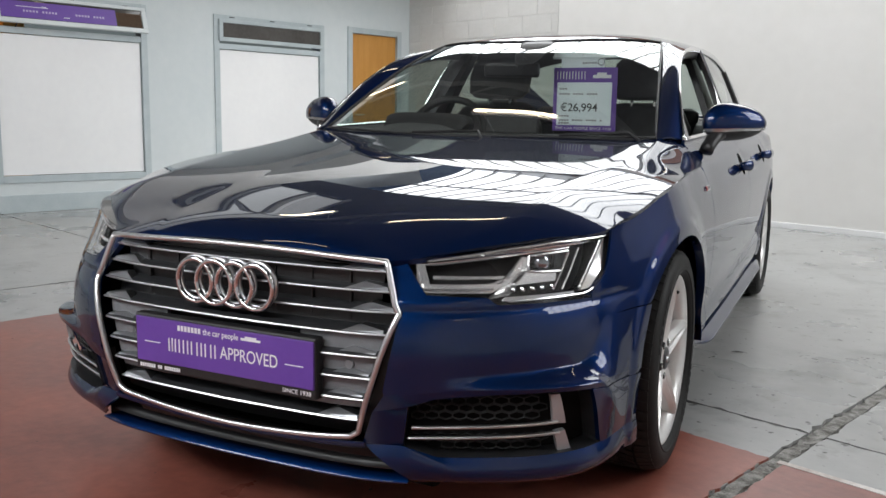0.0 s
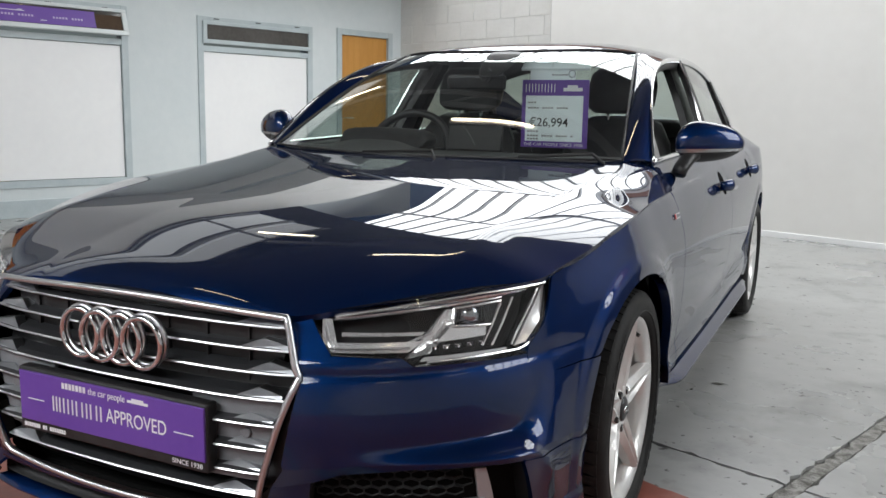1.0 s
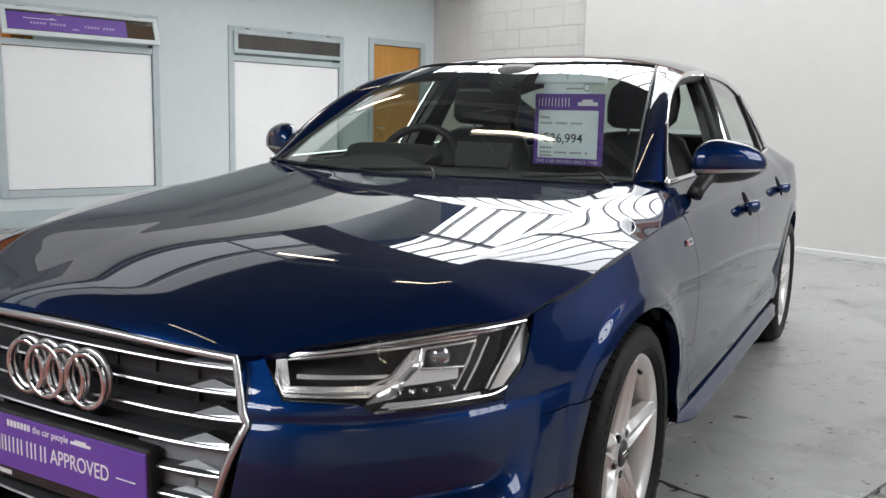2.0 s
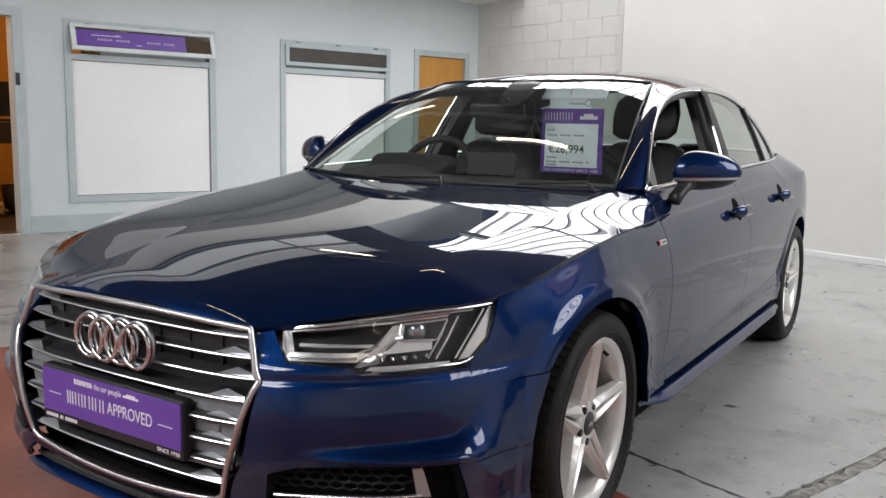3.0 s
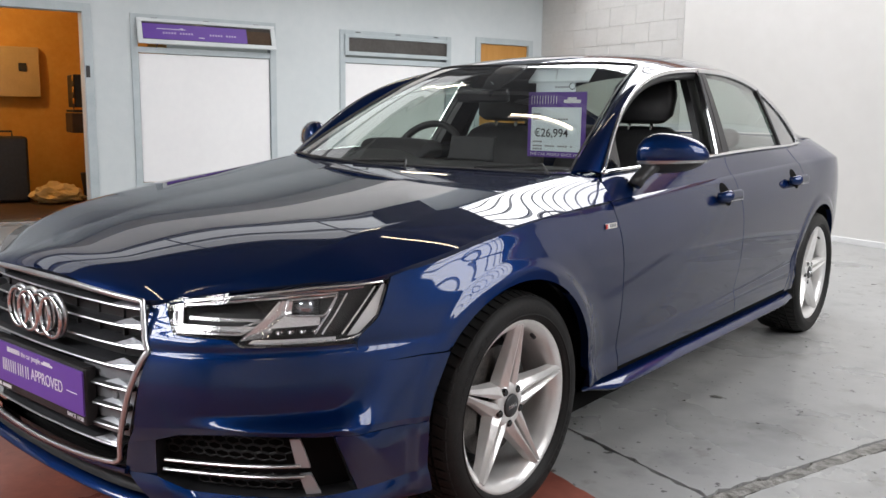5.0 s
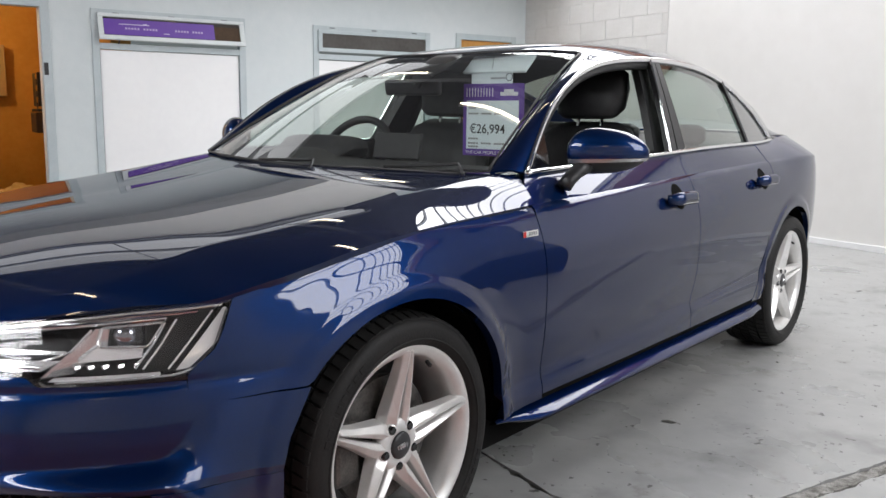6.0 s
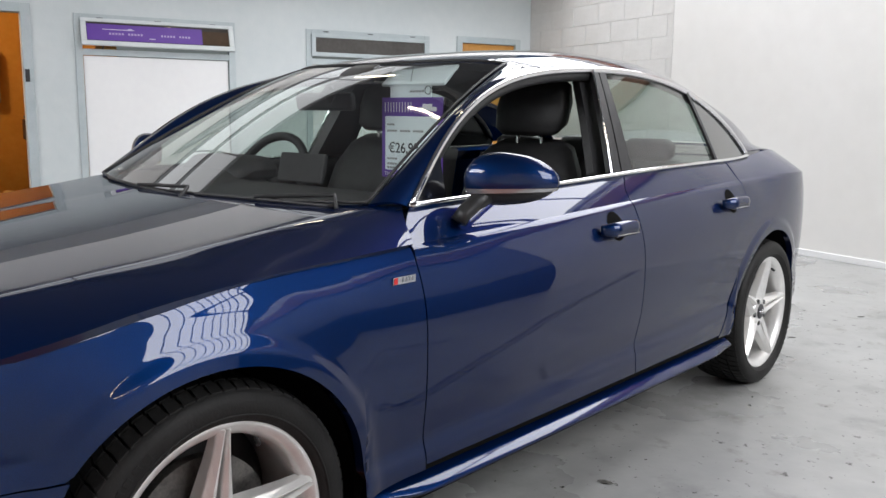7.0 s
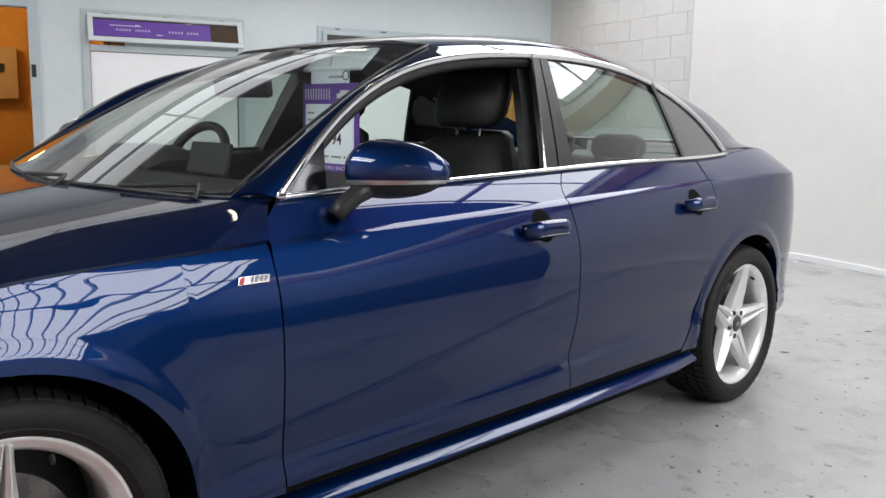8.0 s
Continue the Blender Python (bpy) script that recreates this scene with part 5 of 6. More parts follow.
def make_wheel(parent, y, mirror, angle):
    wheel = part("wheel", lathe([(-0.215, 0.225), (-0.215, 0.243), (-0.20, 0.245), (-0.19, 0.228), (-0.05, 0.214), (-0.018, 0.219), (-0.006, 0.229), (0.001, 0.240), (0.004, 0.246), (0.002, 0.250), (-0.006, 0.2505), (-0.01, 0.246)], "x", 72), ALLOY, parent, "silver five-arm alloy wheel with tyre", smooth=True)
    tyre = part("tyre", lathe([(-0.205, 0.245), (-0.222, 0.262), (-0.228, 0.285), (-0.220, 0.306), (-0.205, 0.3165), (-0.10, 0.3185), (0.0, 0.3165), (0.013, 0.307), (0.020, 0.290), (0.019, 0.268), (0.011, 0.252), (0.002, 0.248)], "x", 84), RUBBER, wheel, "black low-profile tyre", smooth=True)
    tr = part("tread", join(None, tread(0.228), Matrix.Translation((-0.104, 0, 0))), RUBBER, tyre)
    tagged(tr, kind="stuff")
    # raised band and blurred lettering on the sidewall
    part("sidewall_ring", lathe([(0.017, 0.262), (0.0205, 0.264), (0.0205, 0.2665), (0.018, 0.268)], "x", 84), RUBBER, tyre, smooth=True)
    for base in (35, 215):
        for k in range(8):
            an = math.radians(base + k * 5.2)
            part("raised_mark", join(None, box(0.0185, 0.0212, -0.0085, 0.0085, 0.277, 0.292, 0.001), Matrix.Rotation(an, 4, "X")), RUBBER, tyre)
    for k in range(5):
        part("arm", spoke_arm(None, angle + k * 2 * math.pi / 5), ALLOY, wheel)
    part("hub", lathe([(-0.05, 0.0), (-0.05, 0.066), (-0.024, 0.066), (-0.017, 0.058), (-0.014, 0.036), (-0.016, 0.034)], "x", 40), ALLOY, wheel, smooth=True)
    cap = part("hub_cap", lathe([(-0.02, 0.034), (-0.012, 0.033), (-0.009, 0.028), (-0.008, 0.0)], "x", 32), BAR_GREY, wheel, "grey round hub cap", smooth=True)
    for k in range(4):
        an = [Vector((0, math.cos(2 * math.pi * i / 20) * 0.0062 + (k - 1.5) * 0.007, math.sin(2 * math.pi * i / 20) * 0.0062)) + Vector((-0.0078, 0, 0)) for i in range(20)]
        part("cap_ring", tube(an, 0.0011, 5, True, None, 1.0, (1, 0, 0)), CHROME, cap)
    for k in range(5):
        an = angle + (k + 0.5) * 2 * math.pi / 5
        m = Matrix.Rotation(an, 4, "X") @ Matrix.Translation((0, 0, 0.052))
        part("bolt_hole", join(None, lathe([(-0.012, 0.0), (-0.012, 0.009), (-0.0155, 0.0115), (-0.022, 0.012)], "x", 12), m), GLOSS_BLACK, wheel)
    part("valve", join(None, tube([(-0.02, 0, 0.212), (-0.004, 0, 0.203)], 0.0055, 8), Matrix.Rotation(angle - 0.42, 4, "X")), BLACK, wheel)
    part("brake_disc", lathe([(-0.10, 0.07), (-0.075, 0.075), (-0.075, 0.160), (-0.10, 0.160)], "x", 48), DARK_STEEL, wheel, "steel brake disc", smooth=False)
    part("brake_caliper", box(-0.115, -0.06, -0.17, -0.09, -0.075, 0.075, 0.012), DARK_STEEL, wheel)
    part("wheel_back", lathe([(-0.16, 0.0), (-0.15, 0.2), (-0.17, 0.222)], "x", 40), BLACK, wheel, smooth=True)
    x = 0.868 if y < 1 else 0.862
    wheel.matrix_basis = Matrix.Translation((-x if mirror else x, y, HUB)) @ (Matrix.Rotation(math.pi, 4, "Z") if mirror else Matrix.Identity(4))
    return wheel


for mirror, side in SIDES:
    for (y, r), angle in ((ARCH_F, radians(-4)), (ARCH_R, radians(-8))):
        make_wheel(car, y, mirror, angle)
        sx = -1 if mirror else 1
        b = lathe([(sx * 0.50, 0.10), (sx * 0.50, r + 0.012), (sx * 0.842, r + 0.012), (sx * 0.852, r + 0.005)], "x", 40, None, 0.10 if y > 1 else -0.12, math.pi + 0.05)
        ob = part("arch_liner", b, MATTE, car, smooth=True)
        ob.location = (0, y, HUB)
# floor pan and inner body, dark
b = box(-0.50, 0.50, -0.80, 3.55, 0.17, 0.24, 0.01)
b = box(-0.80, 0.80, 0.40, 2.40, 0.17, 0.34, 0.01, b)
b = box(-0.50, 0.50, -0.78, 0.45, 0.24, 0.62, 0.01, b)
b = box(-0.50, 0.50, 2.40, 3.70, 0.24, 0.60, 0.01, b)
part("underbody", b, MATTE, car)

# ---- glasshouse, trim and fittings of the car ----
def window_grid(low0, low1, top0, top1, more=0.0, nu=40, nv=20, drop=0.0):
    """A pane between the window line and the roof border; low0.. are places along y."""
    yb = np.linspace(low0, low1, nu)
    tt = np.linspace(dlo_at(top0), min(1.0, dlo_at(top1)), nu)
    up = dlo(tt)
    low = np.stack([yb, belt_z(yb)], -1)
    top = np.stack([up[:, 1], up[:, 2] - drop], -1)
    v = np.linspace(0, 1, nv)[:, None, None]
    return on_house(low[None] * (1 - v) + top[None] * v, more)


def mirrored(points, mirror):
    return [(-p[0], p[1], p[2]) if mirror else tuple(p) for p in points]


FABRIC = grain(shader("dark_headliner", (0.05, 0.05, 0.052), 0.95), ((0.045, 0.045, 0.047), (0.06, 0.06, 0.062)), 40)
for mirror, side in SIDES:
    sx = -1 if mirror else 1
    tt = np.linspace(0.0, 1.0, 90)
    rim = dlo(tt)
    part("window_trim", tube(mirrored([p + np.array((0.006, -0.001, -0.001)) for p in rim], mirror), 0.0115, 8, False, None, 0.5, (1, 0, 0)), CHROME, car, "bright chrome window surround", smooth=True)
    ys = np.linspace(0.655, 2.885, 70)
    line = np.stack([belt_x(ys) + 0.005, ys, belt_z(ys) + 0.004], -1)
    part("belt_trim", tube(mirrored(line, mirror), 0.0105, 8, False, None, 0.75), CHROME, car, "bright chrome strip under the windows", smooth=True)
    inner = dlo(np.linspace(0.02, dlo_at(1.74), 60))
    inner[:, 2] -= 0.020
    part("door_frame", tube(mirrored([p + np.array((-0.012, 0.004, 0)) for p in inner], mirror), 0.020, 8, False, None, 0.7, (1, 0, 0)), BLACK, car, smooth=True)
    inner = dlo(np.linspace(dlo_at(1.80), 0.97, 50))
    inner[:, 2] -= 0.017
    part("door_frame", tube(mirrored([p + np.array((-0.012, 0, 0)) for p in inner], mirror), 0.014, 8, False, None, 0.7, (1, 0, 0)), BLACK, car, smooth=True)
    for a, b, c, d in ((1.615, 1.682, 1.722, 1.758), (1.690, 1.760, 1.764, 1.80)):
        part("door_post", sheet(window_grid(a, b, c, d, 0.004, 8, 20), 0.02, mirror=mirror), BLACK, car, "black door post", smooth=True)
    part("inner_post", sheet(window_grid(1.585, 1.80, 1.700, 1.83, -0.045, 8, 20), 0.03, mirror=mirror), BLACK, car, "black inner door post trim", smooth=True)
    post = window_grid(1.608, 1.62, 1.714, 1.722, 0.008, 4, 20)
    part("post_strip", tube(mirrored(post[:, 1], mirror), 0.0046, 6), CHROME, car)
    if mirror:
        pane("front_side_window", window_grid(0.70, 1.615, 0.72, 1.722, -0.004), TINT, mirror=True)
    else:
        small = window_grid(0.665, 0.80, 0.70, 0.83, -0.004, 16, 12)
        part("corner_pane", sheet(small, 0.004), GLOSS_BLACK, car, "black corner triangle", smooth=True)
    pane("rear_side_window", window_grid(1.760, 2.47, 1.80, 2.40, -0.004), TINT, "green tinted rear side window", mirror=mirror)
    part("quarter_window", sheet(window_grid(2.478, 2.862, 2.408, 2.87, -0.003, 24, 16), 0.006, mirror=mirror), shader("dark_quarter_glass", (0.02, 0.022, 0.022), 0.03, 0.0, Coat_Weight=1.0), car, "dark rear quarter window", smooth=True)
    part("window_divider", tube(mirrored(window_grid(2.466, 2.482, 2.396, 2.412, 0.002, 3, 12)[:, 1], mirror), 0.010, 6, False, None, 1.0), BLACK, car)

    # handles, each over a black disc on the skin that paints its hollow's shade
    for y0, y1, z in ((1.392, 1.582, 0.828), (2.292, 2.475, 0.848)):
        mid = (y0 + y1) / 2
        shade_disc = []
        for r in np.linspace(0.05, 1, 7):
            shade_disc.append([on_flank(np.array((mid + 0.01 + 0.046 * r * math.cos(q), z + 0.004 + 0.046 * r * math.sin(q))), 0.0012 + 0.002 * (1 - r)) for q in np.linspace(0, 2 * math.pi, 33)])
        part("handle_recess", sheet(np.array(shade_disc), 0.0, flip=True, mirror=mirror), MATTE, car, smooth=True)
        pts, rad = [], []
        for t in np.linspace(0, 1, 22):
            y = y0 + (y1 - y0) * t
            lift = 0.008 + 0.034 * min(1, 5 * t, 5 * (1 - t))**0.6
            p = on_flank(np.array((y, z + 0.003 * math.sin(math.pi * t))), lift)
            pts.append(p)
            rad.append(0.0115 + 0.006 * min(1, 6 * t, 6 * (1 - t)))
        handle = part("door_handle", tube(mirrored(pts, mirror), rad, 10, False, None, 1.45), PAINT, car, smooth=True)
        strip = [on_flank(np.array((y, z - 0.014)), 0.046) for y in np.linspace(y0 + 0.03, y1 - 0.03, 12)]
        part("handle_strip", tube(mirrored(strip, mirror), 0.0025, 6), CHROME, handle)

    # wing badge
    if not mirror:
        quad = np.array([[on_flank(np.array((y + 0.006 * v, 0.785 + 0.016 * v)), 0.001) for y in np.linspace(0.477, 0.553, 10)] for v in np.linspace(0, 1, 4)])
        badge = part("wing_badge", sheet(quad + np.array((0.003, 0, 0)), 0.004), CHROME, car, "small chrome wing badge with a red mark", smooth=True)
        quad = np.array([[on_flank(np.array((y + 0.006 * v, 0.786 + 0.014 * v)), 0.0055) for y in np.linspace(0.480, 0.491, 5)] for v in np.linspace(0, 1, 4)])
        part("red_mark", sheet(quad, 0.002), RED, badge, smooth=True)
        for k in range(4):
            y = 0.508 + 0.011 * k
            quad = np.array([[on_flank(np.array((yy + 0.004 * v, 0.7885 + 0.010 * v)), 0.0048) for yy in (y, y + 0.006)] for v in (0, 1)])
            part("badge_mark", sheet(quad, 0.001), GREY_BAR, badge)

    # door mirror
    def housing(v0, v1, grow=0.0, n=36):
        """Part of the rounded mirror shell between two heights (-1 to 1)."""
        rows = []
        for v in np.linspace(v0, v1, 24):
            zz, ring = math.sin(v * math.pi / 2), abs(math.cos(v * math.pi / 2))**0.8
            row = []
            for q in np.linspace(0, 2 * math.pi, n + 1):
                cx, cy = math.copysign(abs(math.cos(q))**0.8, math.cos(q)), math.copysign(abs(math.sin(q))**0.8, math.sin(q))
                wide = 0.108 + grow
                deep = (0.072 if cy < 0 else 0.040) * (1.0 - 0.15 * cx) + grow
                x, y = cx * ring * wide, cy * ring * deep
                tall = (0.074 if zz > 0 else 0.064) * (1.0 - 0.22 * cx * ring) + grow
                row.append((0.893 + x, 0.905 + y + 0.46 * x, 1.008 + zz * tall))
            rows.append(row)
        return np.array(rows)

    mir = part("door_mirror", sheet(housing(-0.17, 1.0), 0.0, mirror=mirror), PAINT, car, "blue door mirror on a black foot", smooth=True)
    part("mirror_base", sheet(housing(-1.0, -0.27, -0.002), 0.0, mirror=mirror), BLACK, mir, smooth=True)
    part("indicator_strip", sheet(housing(-0.28, -0.165, 0.0025), 0.0, mirror=mirror), shader("clear_indicator", (0.45, 0.45, 0.46), 0.12, 0.7), mir, "thin clear indicator strip", smooth=True)
    foot = [(0.815, 0.775, 0.905), (0.82, 0.79, 0.925), (0.832, 0.82, 0.952), (0.85, 0.855, 0.975)]
    part("mirror_foot", tube(mirrored(foot, mirror), [0.027, 0.027, 0.028, 0.032], 10, False, None, 0.8), BLACK, mir, smooth=True)
    glassm = []
    for r in np.linspace(0.05, 1, 6):
        glassm.append([(0.897 + 0.088 * r * math.cos(q), 0.944 + 0.42 * 0.088 * r * math.cos(q) + 0.006, 1.010 + 0.05 * r * math.sin(q)) for q in np.linspace(0, 2 * math.pi, 33)])
    part("mirror_glass", sheet(np.array(glassm), 0.0, mirror=mirror), shader("mirror", (0.85, 0.86, 0.87), 0.01, 1.0), mir, smooth=True)

    # inner door lining
    rows = []
    for v in np.linspace(0, 1, 12):
        y = np.linspace(0.62, 2.6, 50)
        z = 0.34 + (belt_z(y) - 0.014 - 0.34) * v
        rows.append(np.stack([0.80 - 0.085 * v**2 - 0.03 * (1 - v) + 0 * y, y, z], -1))
    y = np.linspace(0.62, 2.6, 50)
    rows.append(np.stack([belt_x(y) - 0.004, y, belt_z(y) - 0.002], -1))
    part("door_lining", sheet(np.array(rows), 0.0, mirror=mirror), DASH, car, "soft black inner door lining", smooth=True)

# headliner and rear shelf
g = (roof_grid(31, 24) - np.array((0, 1.97, 0))) * np.array((0.97, 0.94, 1)) + np.array((0, 1.97, -0.034))
part("headliner", sheet(g, 0.0, flip=True), FABRIC, car, "dark grey fabric headliner", smooth=True)
part("rear_shelf", box(-0.60, 0.60, 2.62, 3.30, 0.955, 0.985, 0.01), DASH, car)

# dark border of the windscreen, cowl and wipers
edge = screen_grid(screen_low, screen_top, 0.029, skew=True)
lift = np.array((0, -0.001, 0.002))
for name, row in (("screen_border", edge[0]), ("screen_border", edge[-1]), ("screen_border", edge[:, 0]), ("screen_border", edge[:, -1])):
    part(name, tube([tuple(p + lift) for p in row], 0.0045, 6), BLACK, car, smooth=True)
rows = [np.stack([x * 0.93, 0.420 + 0.135 * np.abs(x / 0.668)**2.2 + d, 0.925 + h + 0 * x], -1) for d, h in ((-0.02, -0.03), (0.02, 0.0), (0.05, 0.02)) for x in (np.linspace(-0.64, 0.64, 41),)]
part("cowl", sheet(np.array(rows), 0.0), BLACK, car, "black plastic cowl below the windscreen", smooth=True)


def wiper(x0, y0, x1, y1):
    def on(x, d):
        q = x / 0.668
        base, tip = screen_low(q), screen_top(q)
        return base + (tip - base) * d + np.array((0, -0.004, 0.005))
    blade = [on(x0 + (x1 - x0) * t, y0 + (y1 - y0) * t + 0.01 * math.sin(math.pi * t)) for t in np.linspace(0, 1, 20)]
    w = part("wiper", tube([tuple(p) for p in blade], 0.0045, 6, False, None, 1.3), BLACK, car, "black wiper blade", smooth=True)
    arm = [on(x1 + 0.02, -0.05), on(x1 - 0.02, 0.02), on((x0 + x1) / 2, (y0 + y1) / 2 + 0.012)]
    part("wiper_arm", tube([tuple(p + np.array((0, -0.004, 0.006))) for p in arm], 0.006, 6), BLACK, w, smooth=True)


wiper(-0.52, -0.005, 0.06, -0.03)
wiper(0.10, -0.005, 0.60, -0.03)

# ---- cabin ----
def cushion(sections, n=20):
    """A padded body from cross sections (centre, half width, half depth, direction of depth)."""
    rows = []
    for c, w, d, nrm in sections:
        row = []
        for q in np.linspace(0, 2 * math.pi, n + 1):
            a, e = math.cos(q), math.sin(q)
            a, e = math.copysign(abs(a)**0.6, a), math.copysign(abs(e)**0.6, e)
            row.append((c[0] + a * w, c[1] + e * d * nrm[0], c[2] + e * d * nrm[1]))
        rows.append(row)
    first, last = np.array(rows[0]), np.array(rows[-1])
    rows = [list(first.mean(0)[None] + (first - first.mean(0)) * 0.02)] + rows + [list(last.mean(0)[None] + (last - last.mean(0)) * 0.02)]
    return sheet(np.array(rows), 0.0)


def front_seat(x):
    back = (0.93, 0.36)
    seat = part("front_seat", cushion([((x, 1.02, 0.52), 0.23, 0.06, (0, 1)), ((x, 1.10, 0.53), 0.26, 0.075, (0, 1)), ((x, 1.35, 0.51), 0.26, 0.08, (0, 1)), ((x, 1.56, 0.50), 0.24, 0.07, (0, 1))]), LEATHER, car, "black leather front seat", smooth=True)
    part("backrest", cushion([((x, 1.52, 0.50), 0.23, 0.07, back), ((x, 1.55, 0.62), 0.26, 0.085, back), ((x, 1.60, 0.80), 0.265, 0.085, back), ((x, 1.655, 0.97), 0.24, 0.075, back), ((x, 1.69, 1.06), 0.19, 0.055, back), ((x, 1.70, 1.085), 0.14, 0.035, back)]), LEATHER, seat, smooth=True)
    part("headrest", cushion([((x, 1.695, 1.12), 0.125, 0.035, back), ((x, 1.70, 1.145), 0.152, 0.05, back), ((x, 1.715, 1.22), 0.158, 0.058, back), ((x, 1.725, 1.285), 0.146, 0.048, back), ((x, 1.725, 1.31), 0.115, 0.027, back)]), LEATHER, seat, smooth=True)
    for dx in (-0.055, 0.055):
        part("headrest_post", tube([(x + dx, 1.69, 1.05), (x + dx, 1.70, 1.13)], 0.007, 8), CHROME, seat)


front_seat(-0.37)
front_seat(0.37)
rear = part("rear_bench", cushion([((0, 2.05, 0.50), 0.60, 0.06, (0, 1)), ((0, 2.12, 0.52), 0.63, 0.08, (0, 1)), ((0, 2.42, 0.50), 0.62, 0.08, (0, 1)), ((0, 2.55, 0.49), 0.60, 0.06, (0, 1))], 28), LEATHER, car, "black leather rear bench", smooth=True)
part("backrest", cushion([((0, 2.46, 0.50), 0.60, 0.07, (0.93, 0.36)), ((0, 2.52, 0.72), 0.62, 0.08, (0.93, 0.36)), ((0, 2.60, 0.93), 0.58, 0.07, (0.93, 0.36)), ((0, 2.62, 0.99), 0.52, 0.04, (0.93, 0.36))], 28), LEATHER, rear, smooth=True)
for x in (-0.36, 0.0, 0.36):
    part("headrest", cushion([((x, 2.62, 0.985), 0.10, 0.03, (1, 0)), ((x, 2.625, 1.01), 0.125, 0.045, (1, 0)), ((x, 2.63, 1.06), 0.125, 0.045, (1, 0)), ((x, 2.63, 1.085), 0.09, 0.03, (1, 0))]), LEATHER, rear, smooth=True)

dash_rows = []
for y, z in ((0.50, 0.925), (0.62, 0.948), (0.78, 0.955), (0.90, 0.945), (0.955, 0.925), (0.975, 0.88), (0.965, 0.80), (0.985, 0.74), (0.96, 0.60)):
    x = np.linspace(-0.72, 0.72, 41) * min(1.0, 0.80 + 0.20 * (y - 0.50) / 0.35)
    hump = 0.045 * np.exp(-((x + 0.37) / 0.15)**4) * math.exp(-((y - 0.86) / 0.12)**2)
    dash_rows.append(np.stack([x, y - 0.03 * (x / 0.72)**2, z + hump], -1))
dash = part("dashboard", sheet(np.array(dash_rows), 0.0), DASH, car, "soft black dashboard", smooth=True)
part("instrument_hood", cushion([((-0.37, 0.80, 0.955), 0.17, 0.02, (0, 1)), ((-0.37, 0.86, 0.985), 0.185, 0.045, (0, 1)), ((-0.37, 0.95, 0.985), 0.18, 0.045, (0, 1)), ((-0.37, 0.975, 0.975), 0.16, 0.03, (0, 1))]), DASH, dash, smooth=True)
part("display", join(None, box(-0.115, 0.115, -0.008, 0.008, -0.05, 0.05, 0.005), pose(0, 0.915, 1.0, -14, 0, 0)), DASH, dash, "dark upright display")
part("air_vent", box(0.45, 0.68, 0.955, 0.975, 0.835, 0.875, 0.004), GLOSS_BLACK, dash)
part("dash_strip", box(0.12, 0.70, 0.962, 0.978, 0.80, 0.812, 0.003), SATIN, dash)
WHEEL_M = pose(-0.37, 1.065, 0.93, -24, 0, 0)
ring = [WHEEL_M @ Vector((0.178 * math.cos(2 * math.pi * k / 48), 0, 0.178 * math.sin(2 * math.pi * k / 48))) for k in range(48)]
sw = part("steering_wheel", tube(ring, 0.0165, 10, True, None, 1.0, (0, 1, 0.2)), LEATHER, car, "black leather steering wheel on the right side", smooth=True)
part("wheel_boss", join(None, box(-0.07, 0.07, -0.05, 0.01, -0.06, 0.05, 0.02), WHEEL_M), DASH, sw)
for a, b in (((0.06, 0, 0.0), (0.172, 0, 0.02)), ((-0.06, 0, 0.0), (-0.172, 0, 0.02)), ((0, 0, -0.05), (0, 0, -0.172))):
    part("spoke", tube([WHEEL_M @ Vector(a), WHEEL_M @ Vector(b)], 0.016, 8, False, None, 0.6), DASH, sw)
part("steering_column", tube([(-0.37, 1.02, 0.92), (-0.37, 0.90, 0.87)], 0.045, 10), DASH, sw)

rv = part("rear_view_mirror", join(None, box(-0.122, 0.122, -0.014, 0.014, -0.031, 0.031, 0.012), pose(-0.075, 1.085, 1.222, 8, 0, 14)), BLACK, car, "black interior mirror under the windscreen")
part("mirror_stem", tube([(-0.03, 1.06, 1.225), (0.0, 1.06, 1.27)], 0.016, 8), BLACK, rv)
part("sensor_cover", cushion([((0.0, 1.03, 1.245), 0.04, 0.008, (0.5, 0.9)), ((0.0, 1.09, 1.283), 0.065, 0.02, (0.5, 0.9)), ((0.0, 1.17, 1.325), 0.075, 0.018, (0.5, 0.9)), ((0.0, 1.21, 1.345), 0.07, 0.01, (0.5, 0.9))]), BLACK, rv, smooth=True)
part("sun_visor", join(None, box(-0.15, 0.15, -0.06, 0.06, -0.008, 0.008, 0.006), pose(-0.29, 1.345, 1.335, 8, 0, 0)), FABRIC, car, "dark fabric sun visor")
# paler than the other visor: its lit look is put into the colour
part("sun_visor", join(None, box(-0.148, 0.148, -0.05, 0.05, -0.006, 0.006, 0.005), pose(0.212, 1.262, 1.312, 42, 0, 0)), PAPER, car, "sun visor below the roof edge, coloured pale as if lit")

# the right flank is shifted out, forward and up to fit the camera's view
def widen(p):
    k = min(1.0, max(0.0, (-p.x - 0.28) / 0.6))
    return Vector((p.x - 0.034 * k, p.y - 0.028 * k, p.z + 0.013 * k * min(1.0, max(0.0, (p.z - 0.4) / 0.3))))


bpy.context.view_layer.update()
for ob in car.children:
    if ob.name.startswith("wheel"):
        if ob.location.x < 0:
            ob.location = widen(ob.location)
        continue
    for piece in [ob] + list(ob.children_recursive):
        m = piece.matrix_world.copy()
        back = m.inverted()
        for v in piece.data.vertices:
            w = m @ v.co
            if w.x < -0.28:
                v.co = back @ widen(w)

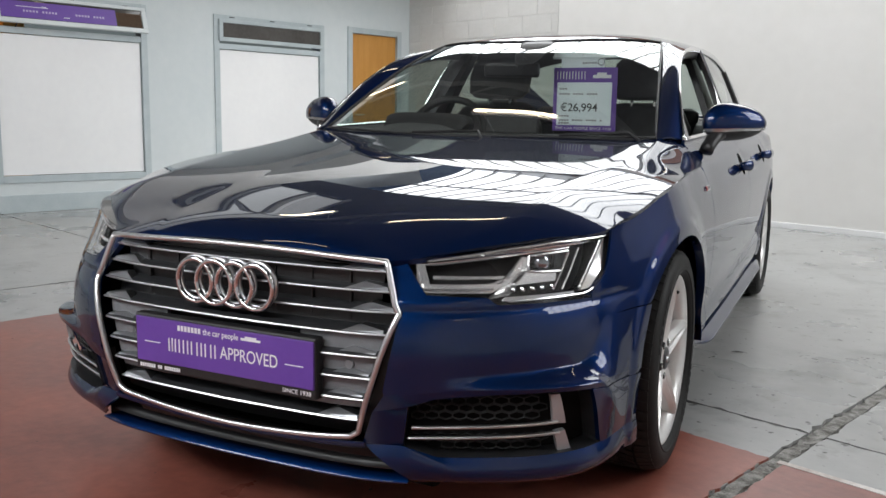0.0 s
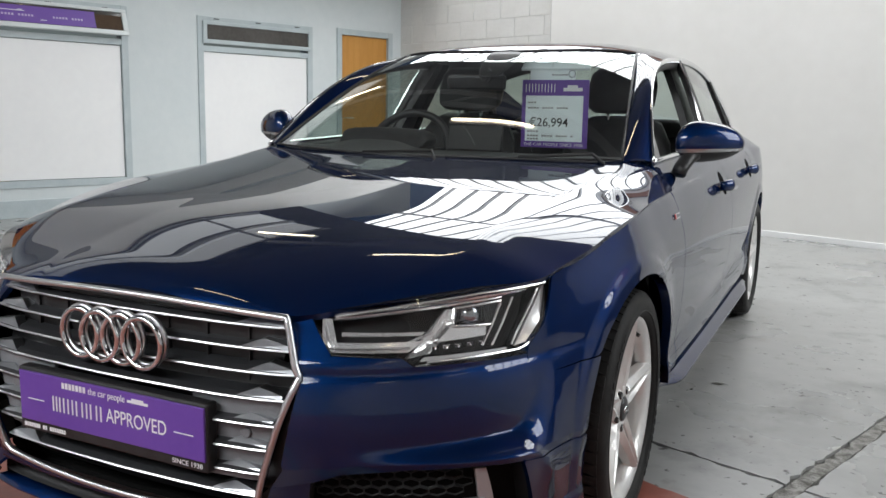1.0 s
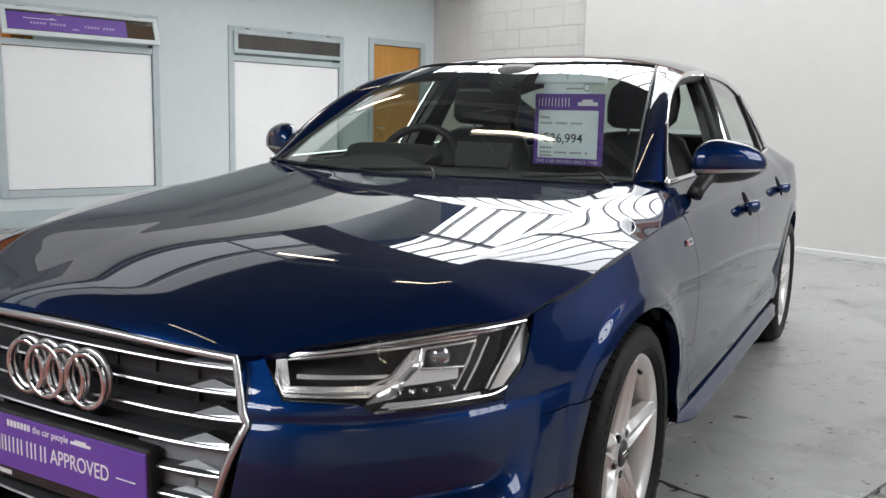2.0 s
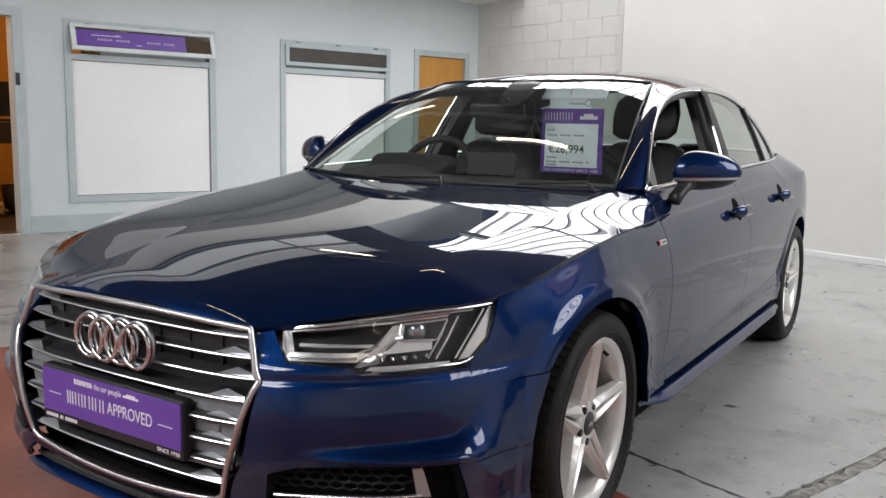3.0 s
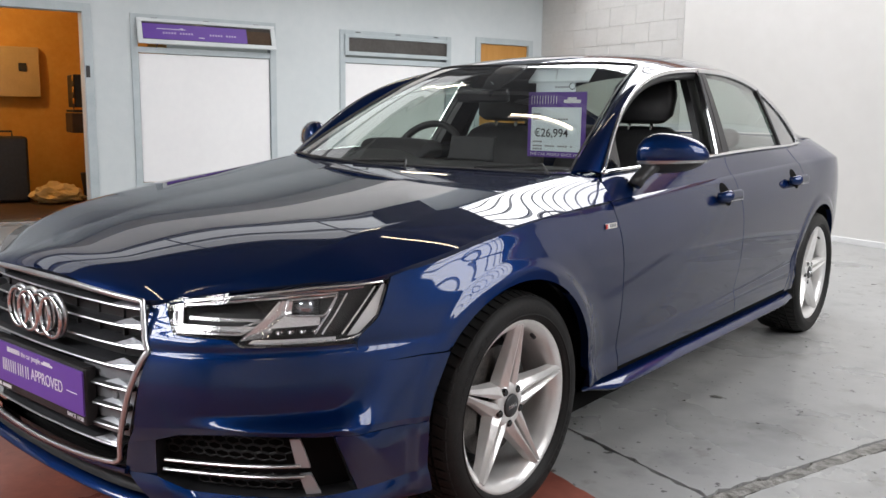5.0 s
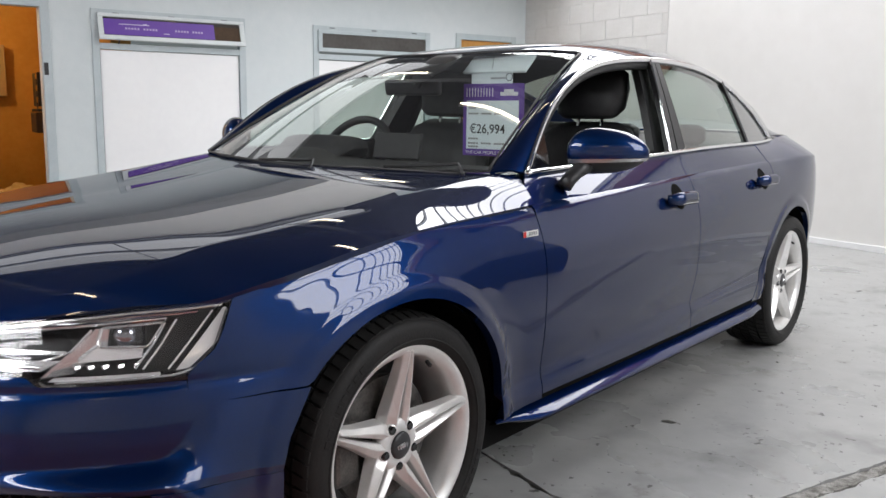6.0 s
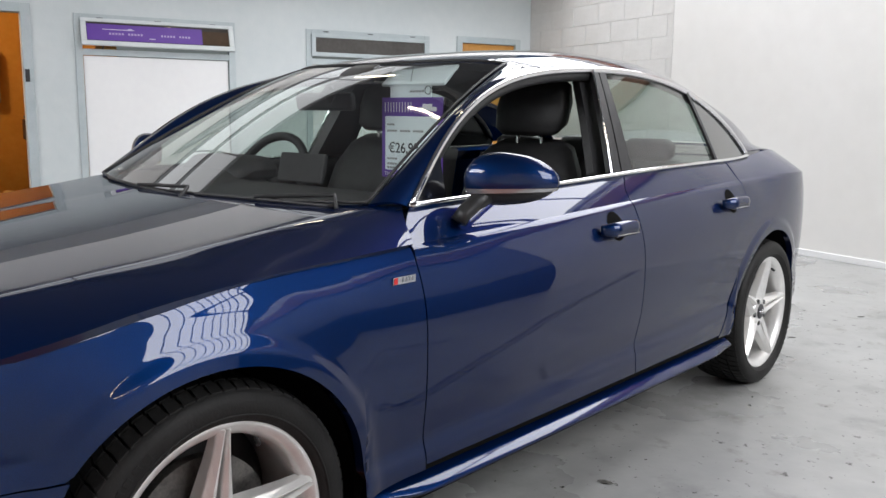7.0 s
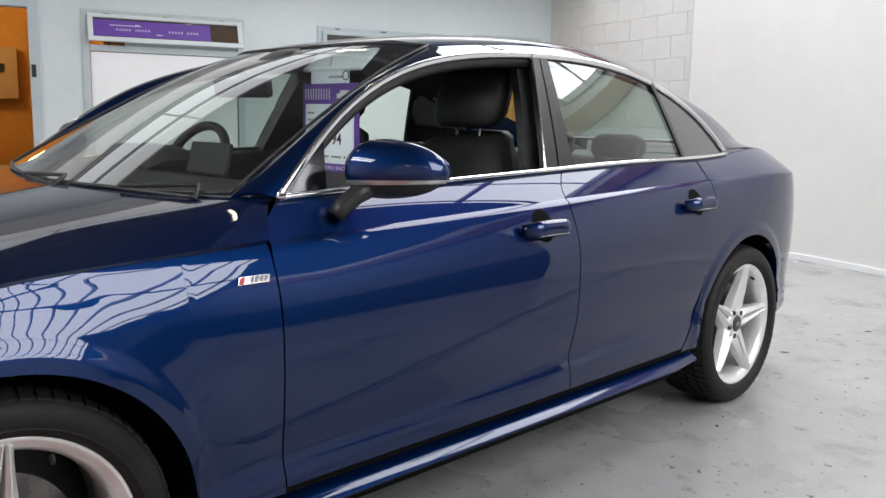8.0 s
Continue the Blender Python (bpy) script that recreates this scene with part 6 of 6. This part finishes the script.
# ---- price card hanging behind the windscreen ----
SX0, SX1, SZ0, SZ1, SY = 0.076, 0.362, 0.962, 1.238, 1.215
card = thing("price_sign", "purple and pale price card hung behind the windscreen", "sign", pose(0, 0, 0))
part("card", box(SX0, SX1, SY, SY + 0.004, SZ0, SZ1, 0.001), PURPLE, card)
part("price_panel", box(SX0 + 0.018, SX1 - 0.022, SY - 0.002, SY + 0.001, SZ0 + 0.026, SZ1 - 0.064, 0.0005), PAPER, card, "pale blue printed panel")
SF = pose(0, SY - 0.0026, 0, 90, 0, 0)
lettering("€26,994", 0.050, INK_BLACK, "print", card, SF @ Matrix.Translation((0.196, 1.064, 0)), width=0.168, bold=0.0003)
lettering("THE CAR PEOPLE SINCE 1938", 0.017, INK_WHITE, "print", card, pose(0, SY - 0.0006, 0, 90, 0, 0) @ Matrix.Translation((0.217, 0.974, 0)), width=0.255)
for k in range(10):
    x = 0.092 + 0.0138 * k
    ink(x, x + 0.003, 1.188, 1.222, SY - 0.0008, parent=card)
ink(0.255, 0.335, 1.192, 1.206, SY - 0.0008, parent=card)
ink(0.272, 0.315, 1.206, 1.216, SY - 0.0008, parent=card)
for x0, x1, z in ((0.105, 0.148, 1.146), (0.105, 0.29, 1.124), (0.105, 0.165, 1.028), (0.105, 0.305, 1.010), (0.105, 0.175, 0.997)):
    n = int((x1 - x0) / 0.0125)
    for k in range(n):
        if k % 5 != 4:
            ink(x0 + k * 0.0125, x0 + k * 0.0125 + 0.0095, z - 0.0035, z + 0.0035, SY - 0.0026, INK_GREY, parent=card)
tag = thing("hang_tag", "small pale tag above the price card", "tag", pose(0, 0, 0))
part("tag_card", box(0.105, 0.30, SY + 0.012, SY + 0.015, 1.225, 1.285, 0.001), PAPER, tag)
for k in range(5):
    ink(0.20 + 0.014 * k, 0.21 + 0.014 * k, 1.255, 1.262, SY + 0.0115, INK_GREY, parent=tag)
ringp = [(0.285 + 0.014 * math.cos(2 * math.pi * k / 20), SY + 0.011, 1.262 + 0.014 * math.sin(2 * math.pi * k / 20)) for k in range(20)]
part("print", tube(ringp, 0.0015, 5, True), INK_BLACK, tag)
part("tag_cord", tube([(0.2, SY + 0.013, 1.28), (0.2, SY + 0.03, 1.345)], 0.0015, 5), INK_GREY, tag)
